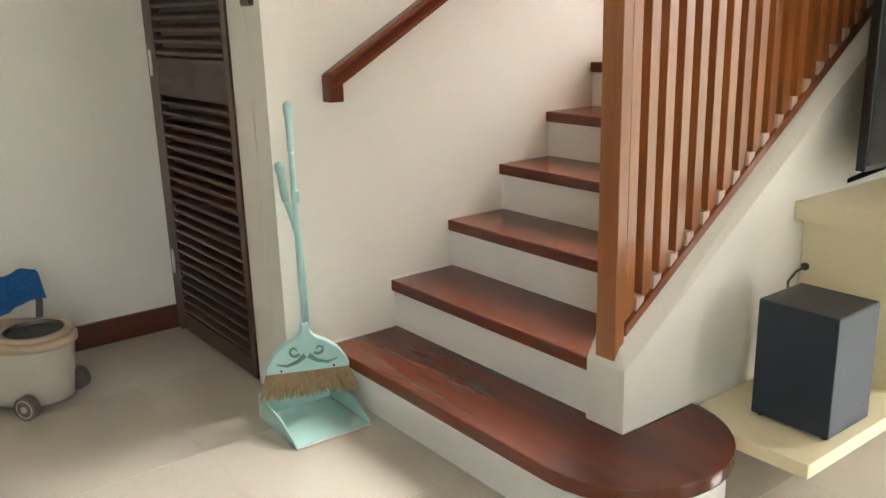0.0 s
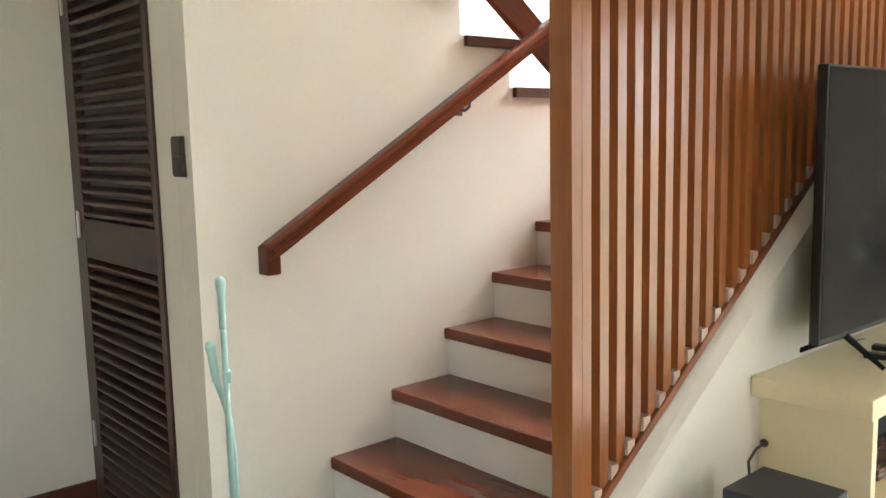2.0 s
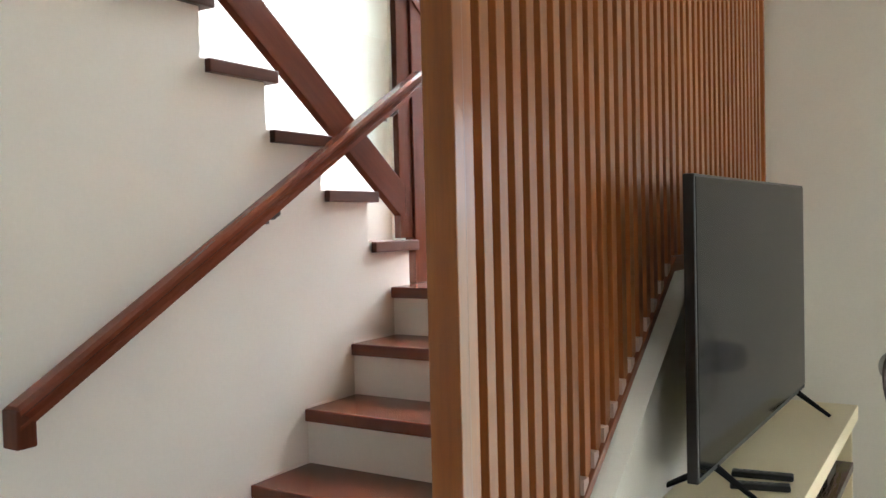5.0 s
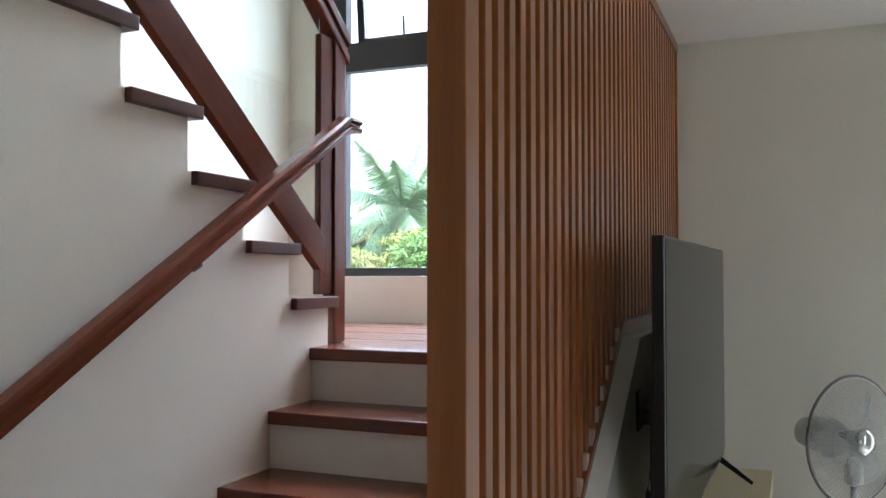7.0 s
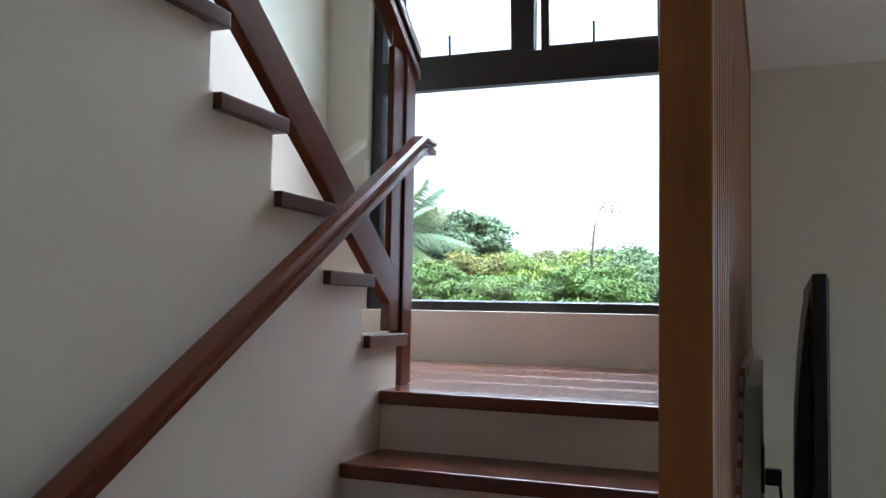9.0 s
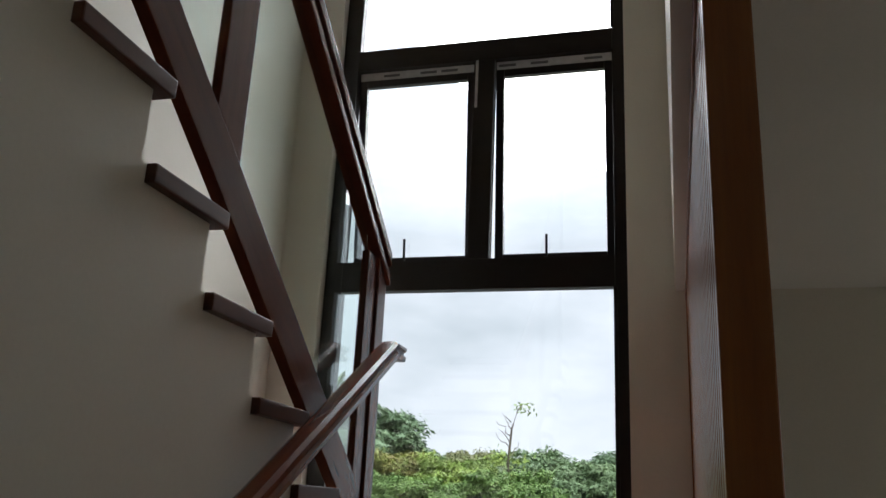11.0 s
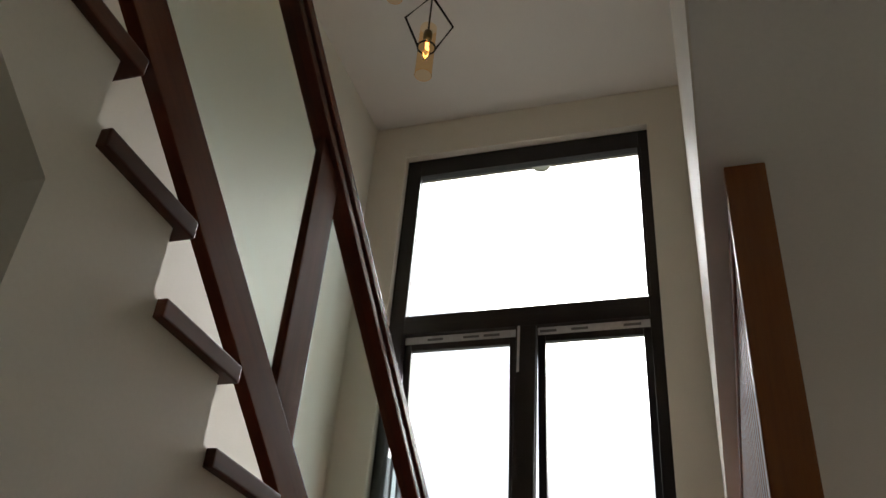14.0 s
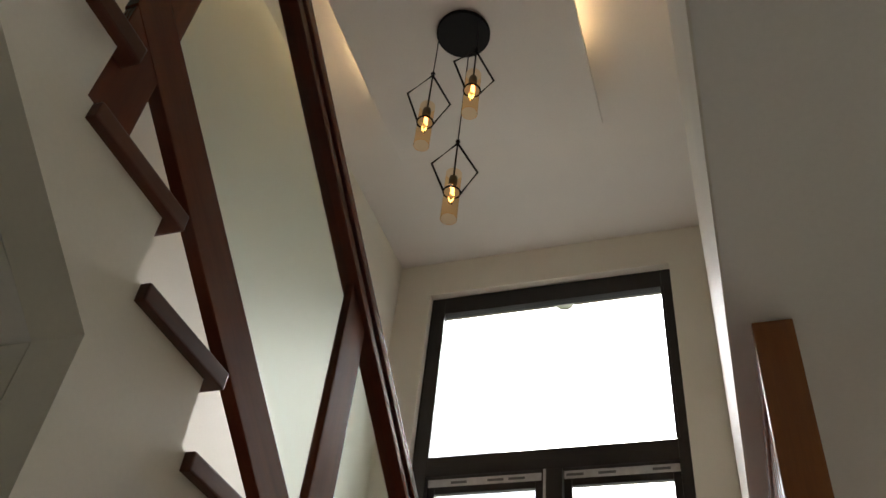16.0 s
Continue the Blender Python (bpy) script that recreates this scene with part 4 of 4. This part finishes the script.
part("body", oval([(0.105, 0.022), (0.118, 0.030), (0.124, 0.10), (0.128, 0.115), (0.128, 0.122), (0.136, 0.225), (0.138, 0.232)], 0.0, 1.5, 1.0), M_BUCKET, bucket, smooth=True)
part("lid", oval([(0.140, 0.224), (0.147, 0.230), (0.147, 0.246), (0.140, 0.254), (0.125, 0.257)], 0.0, 1.48, 1.0), M_BUCKETR, bucket, "tan plastic rim", True)
ring = bmesh.new()
prof = [(0.098, 0.257), (0.127, 0.258), (0.127, 0.268), (0.115, 0.275), (0.098, 0.272), (0.094, 0.262)]
seg = 40
rings = [[ring.verts.new((-0.075 + r * math.cos(2 * math.pi * i / seg), r * math.sin(2 * math.pi * i / seg), z)) for i in range(seg)] for r, z in prof]
for a_, b_ in zip(rings, rings[1:] + rings[:1]):
    for i in range(seg):
        ring.faces.new((a_[i], a_[(i + 1) % seg], b_[(i + 1) % seg], b_[i]))
part("basket_rim", ring, M_BUCKETR, bucket, "tan plastic basket rim", True)
bas = bmesh.new()
rings = [[bas.verts.new((-0.075 + r * math.cos(2 * math.pi * i / seg), r * math.sin(2 * math.pi * i / seg), z)) for i in range(seg)] for r, z in ((0.0965, 0.2715), (0.092, 0.2585))]
for i in range(seg):
    bas.faces.new((rings[0][i], rings[0][(i + 1) % seg], rings[1][(i + 1) % seg], rings[1][i]))
bas.faces.new(rings[1])
part("basket", bas, M_BASKET, bucket, "perforated steel spin basket")
for k in range(18):
    a = 2 * math.pi * k / 18
    part("basket_hole", cyl((-0.075 + 0.06 * math.cos(a), 0.06 * math.sin(a), 0.2583), (-0.075 + 0.06 * math.cos(a), 0.06 * math.sin(a), 0.2593), 0.007, None, 8), M_BLACK, bucket)
for s in (-1, 1):
    wm = Matrix.Translation((-0.115, s * 0.125, 0.042))
    wheel = part("wheel", cyl((-0.115, s * 0.112, 0.042), (-0.115, s * 0.142, 0.042), 0.042, None, 28), M_WHEEL, bucket)
    part("hub_ring", tube([(-0.115 + 0.03 * math.cos(2 * math.pi * i / 28), s * 0.1425, 0.042 + 0.03 * math.sin(2 * math.pi * i / 28)) for i in range(28)], 0.0022, 6, None, True), M_BUCKET, wheel)
    part("hub_cap", cyl((-0.115, s * 0.142, 0.042), (-0.115, s * 0.147, 0.042), 0.011, None, 16), M_BUCKET, wheel)
part("handle", tube([(0.035, -0.150, 0.235), (0.035, -0.165, 0.31), (0.035, -0.155, 0.38), (0.035, -0.10, 0.422), (0.035, 0.06, 0.422), (0.035, 0.115, 0.38), (0.035, 0.140, 0.31), (0.035, 0.148, 0.235)], 0.012, 10), M_WHEEL, bucket, "brown plastic carrying handle", True)

cloth = bmesh.new()
nu, nv = 16, 14
verts = []
for i in range(nu + 1):
    row = []
    for j in range(nv + 1):
        u, v = i / nu, j / nv * 2 - 1
        y = -0.14 + 0.27 * u
        r = 0.024
        ang = v * math.pi / 2
        if abs(v) < 0.45:
            px, pz = 0.05 + r * math.sin(v / 0.45 * math.pi / 2), 0.412 + r * math.cos(v / 0.45 * math.pi / 2) - 0.10 * max(0.0, abs(u - 0.5) - 0.25) ** 1.2
        else:
            t_ = (abs(v) - 0.45) / 0.55
            px, pz = 0.05 + math.copysign(r + 0.018 * t_, v), 0.412 - 0.085 * t_ - 0.10 * max(0.0, abs(u - 0.5) - 0.25) ** 1.2
        wob = 0.012 * noise.noise(Vector((u * 5, v * 3, 1.3)))
        row.append(cloth.verts.new((px + wob, y, pz + wob * 0.6)))
    verts.append(row)
for i in range(nu):
    for j in range(nv):
        cloth.faces.new((verts[i][j], verts[i][j + 1], verts[i + 1][j + 1], verts[i + 1][j]))
bmesh.ops.solidify(cloth, geom=cloth.faces[:], thickness=0.006)
rag = tagged(part("cleaning_cloth", cloth, M_BLUE, None, "", True), "blue microfibre cloth draped over the bucket handle", "cloth")
rag.matrix_world = Matrix.Translation((0.025, 0, 0.012)) @ BK

# ---------------------------------------------------------------- trees
def limb(p, q, r0, r1, bm, bend=0.1, seg=7, rnd_=random):
    p, q = Vector(p), Vector(q)
    L = (q - p).length
    pts = [p.lerp(q, i / 4) + Vector((rnd_.uniform(-1, 1), rnd_.uniform(-1, 1), rnd_.uniform(-1, 1))) * bend * L * (0 if i in (0, 4) else 0.5) for i in range(5)]
    return tube(pts, [r0 + (r1 - r0) * i / 4 for i in range(5)], seg, bm)


def leaf_cloud(seed, clumps, leaves, leaf, spread=1.0):
    """Drooping leaves on the outside of many clumps over an uneven dome."""
    r = random.Random(seed)
    vs, fs = [], []
    for _ in range(clumps):
        a, h = r.uniform(0, 2 * math.pi), r.uniform(-0.6, 1.0)
        rad = math.sqrt(max(0.05, 1 - 0.8 * h * h)) * r.uniform(0.6, 1.08)
        c = Vector((3.0 * rad * math.cos(a), 3.0 * rad * math.sin(a), 4.1 + 1.9 * h + r.uniform(-0.3, 0.45))) * spread
        size = r.uniform(0.28, 0.75) * spread
        flat = r.uniform(0.6, 0.95)
        for _ in range(leaves):
            d = Vector((r.gauss(0, 1), r.gauss(0, 1), abs(r.gauss(0, 1)) - 0.45)).normalized()
            p = c + Vector((d.x, d.y, d.z * flat)) * size * r.uniform(0.45, 1.2)
            out = (Vector((d.x, d.y, 0.1)) + Vector((r.uniform(-0.6, 0.6), r.uniform(-0.6, 0.6), r.uniform(-1.3, 0.0)))).normalized()
            side = out.cross(d + Vector((r.uniform(-0.5, 0.5), r.uniform(-0.5, 0.5), r.uniform(-0.3, 0.3)))).normalized()
            ll = leaf * r.uniform(0.7, 1.4)
            k = len(vs)
            vs += [p, p + out * ll * 0.5 + side * ll * 0.17, p + out * ll, p + out * ll * 0.5 - side * ll * 0.17]
            fs.append((k, k + 1, k + 2, k + 3))
    return vs, fs


def leaf_mesh(name, mat, *args):
    vs, fs = leaf_cloud(*args)
    me = bpy.data.meshes.new(name)
    me.from_pydata([tuple(v) for v in vs], [], fs)
    me.materials.append(mat)
    return me


def trunk_mesh(seed):
    r = random.Random(seed)
    t = tube([(0, 0, -0.3), (0.05, 0.03, 0.8), (-0.03, 0.08, 1.8), (0.06, 0.0, 2.8)], [0.26, 0.2, 0.17, 0.13], 9)
    for i in range(7):
        a = 2 * math.pi * i / 7 + r.uniform(-0.3, 0.3)
        limb((0, 0, 1.5 + 0.18 * i), (2.0 * math.cos(a), 2.0 * math.sin(a), 3.6 + r.uniform(-0.5, 1.4)), 0.09, 0.025, t, 0.12, 6, r)
    return mesh_of(t, "trunk", M_BARK)


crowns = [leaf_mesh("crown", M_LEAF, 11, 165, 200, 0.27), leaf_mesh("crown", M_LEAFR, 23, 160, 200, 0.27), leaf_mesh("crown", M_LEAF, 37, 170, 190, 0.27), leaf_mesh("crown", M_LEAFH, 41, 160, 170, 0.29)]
trunks = [trunk_mesh(5), trunk_mesh(9)]


def tree(x, y, scale, kind, turn, label="leafy green mango tree beyond the garden"):
    t = empty("tree", label, "tree", "trees outside")
    t.matrix_world = Matrix.Translation((x, y, -0.6)) @ Matrix.Rotation(radians(turn), 4, "Z") @ Matrix.Diagonal((scale, scale, scale, 1))
    shared("trunk", trunks[kind % 2], t, Matrix())
    shared("crown", crowns[kind], t, Matrix())


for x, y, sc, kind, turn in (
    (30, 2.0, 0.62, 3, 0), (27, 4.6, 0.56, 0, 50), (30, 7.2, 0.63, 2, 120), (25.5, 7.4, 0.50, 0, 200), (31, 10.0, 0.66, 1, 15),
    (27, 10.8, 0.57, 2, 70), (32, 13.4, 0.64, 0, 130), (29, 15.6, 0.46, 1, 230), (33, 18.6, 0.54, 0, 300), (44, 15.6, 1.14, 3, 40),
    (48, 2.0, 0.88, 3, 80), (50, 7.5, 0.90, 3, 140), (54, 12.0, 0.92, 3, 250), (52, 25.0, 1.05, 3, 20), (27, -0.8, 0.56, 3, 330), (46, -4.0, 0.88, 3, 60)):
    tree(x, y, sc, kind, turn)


def palm(x, y, height, crown_r, seed):
    p = empty("palm_tree", "tall coconut palm with drooping green fronds, haze put into their colour", "palm tree")
    p.matrix_world = Matrix.Translation((x, y, -0.6))
    r = random.Random(seed)
    part("trunk", tube([(0, 0, -0.2), (0.15, 0.1, height * 0.35), (0.3, 0.1, height * 0.7), (0.35, 0.15, height)], [0.24, 0.17, 0.14, 0.12], 10), M_BARK, p, smooth=True)
    top = Vector((0.35, 0.15, height))
    for i in range(36):
        a = 2 * math.pi * i / 30 * 11.0 + r.uniform(-0.2, 0.2)
        rise = 1.5 - 2.3 * i / 30 + r.uniform(-0.12, 0.12)
        L = crown_r * r.uniform(0.85, 1.1)
        spine = []
        for s in range(13):
            u = s / 12
            spine.append(top + Vector((math.cos(a) * L * u * math.cos(rise * 0.8), math.sin(a) * L * u * math.cos(rise * 0.8), L * (math.sin(rise) * u - (0.22 + 0.62 * i / 30) * u * u))))
        vs, fs = [], []
        for s in range(90):
            u = 0.08 + 0.92 * s / 90
            f = u * 12
            k = min(11, int(f))
            base_p = spine[k].lerp(spine[k + 1], f - k)
            along = (spine[k + 1] - spine[k]).normalized()
            sidev = along.cross(Vector((0, 0, 1))).normalized()
            ln = 0.95 * crown_r / 3.0 * math.sin(math.pi * (0.12 + 0.86 * u)) * r.uniform(0.8, 1.1)
            for sg in (-1, 1):
                tip = base_p + (sidev * sg * 0.75 + along * 0.55 + Vector((0, 0, -0.55 - r.uniform(0, 0.25)))).normalized() * ln
                n = len(vs)
                w_ = along * 0.017 * crown_r / 3.0
                vs += [base_p - w_, base_p + w_, tip]
                fs.append((n, n + 1, n + 2))
        fr = tube(spine, [0.035 * (1 - 0.8 * s / 12) for s in range(13)], 4)
        for n in range(0, len(vs), 3):
            fr.faces.new([fr.verts.new(v) for v in vs[n:n + 3]])
        me = bpy.data.meshes.new("frond")
        fr.to_mesh(me)
        fr.free()
        me.materials.append(M_PALM)
        shared("frond", me, p, Matrix())


palm(38, 17.4, 5.4, 5.4, 3)

dead = empty("bare_tree", "thin half-bare young tree rising above the crowns", "tree", "trees outside")
dead.matrix_world = Matrix.Translation((29, 4.95, -0.6)) @ Matrix.Diagonal((1.22, 1.22, 1.22, 1))
r5 = random.Random(8)
tw = tube([(0, 0, 0), (0.05, 0, 1.8), (0, 0.06, 3.2), (-0.1, -0.05, 4.2), (0.0, -0.2, 4.75), (0.05, -0.35, 4.95)], [0.08, 0.06, 0.045, 0.03, 0.02, 0.012], 7)
for i in range(9):
    z = 2.8 + 0.2 * i
    a = r5.uniform(0, 6.28)
    limb((0, 0, z), (0.5 * math.cos(a), 0.55 * math.sin(a), z + r5.uniform(0.2, 0.5)), 0.018, 0.006, tw, 0.2, 5, r5)
part("trunk", tw, M_BARK, dead, smooth=True)
vs, fs = [], []
for c in ((0.05, -0.4, 4.85), (0.1, 0.45, 3.5), (0.0, 0.2, 3.3), (-0.1, -0.3, 3.3), (0.0, 0.5, 3.25)):
    for _ in range(40):
        p = Vector(c) + Vector((r5.gauss(0, 0.12), r5.gauss(0, 0.16), r5.gauss(0, 0.10)))
        o = Vector((r5.uniform(-1, 1), r5.uniform(-1, 1), r5.uniform(-1, 0.3))).normalized() * 0.16
        sd = o.orthogonal().normalized() * 0.04
        n = len(vs)
        vs += [p, p + o * 0.5 + sd, p + o, p + o * 0.5 - sd]
        fs.append((n, n + 1, n + 2, n + 3))
me = bpy.data.meshes.new("crown")
me.from_pydata([tuple(v) for v in vs], [], fs)
me.materials.append(M_LEAF)
shared("crown", me, dead, Matrix())

# ---------------------------------------------------------------- outbuilding below the window
shed = empty("outbuilding", "low outbuilding with a weathered grey metal roof", "outbuilding")
part("wall", box(5.9, 8.6, -2.6, 8.2, -0.85, 1.12), M_SOFFIT, shed, "grey-brown rendered wall")
part("roof", prism([(5.5, 1.13), (5.5, 1.16), (7.0, 1.555), (9.0, 1.16), (9.0, 1.13)], "y", -3.0, 8.6, 0.004), M_ROOF, shed, "weathered grey metal roof")
for i in range(30):
    y = -2.9 + 0.395 * i
    part("seam", prism([(5.5, 1.161), (5.5, 1.175), (7.0, 1.570), (7.0, 1.556)], "y", y - 0.012, y + 0.012), M_ROOF, shed)

# ---------------------------------------------------------------- floor tiles
floor = structure("floor", box(X_MIN, X_WALL - 0.002, Y_MIN, Y_BACK - 0.002, -0.09, -0.0010), M_GROUT, "polished beige porcelain tile floor", "floor")
T, G, GX = 0.60, 0.0022, 0.0005
tile_me = mesh_of(box(0, T - GX, 0, T - G, -0.008, 0.0, 0.0002), "tile", M_TILE)
xs = [-2.02 + T * i for i in range(-12, 7)]
ys = [-0.118 + T * j for j in range(-8, 3)]
for i, tx in enumerate(xs):
    for j, ty in enumerate(ys):
        if tx < X_MIN - T or tx > X_WALL or ty > Y_BACK or ty < Y_MIN - T:
            continue
        x1_, y1_ = min(tx + T, X_WALL - 0.002), min(ty + T, Y_BACK - 0.002)
        x0_, y0_ = max(tx, X_MIN), max(ty, Y_MIN)
        if x1_ - x0_ < 0.02 or y1_ - y0_ < 0.02:
            continue
        if x1_ - x0_ > T - 0.001 and y1_ - y0_ > T - 0.001:
            shared("tile", tile_me, floor, Matrix.Translation((tx, ty, 0)))
        else:
            part("tile", box(x0_, x1_ - GX, y0_, y1_ - G, -0.008, 0.0, 0.0002), M_TILE, floor)
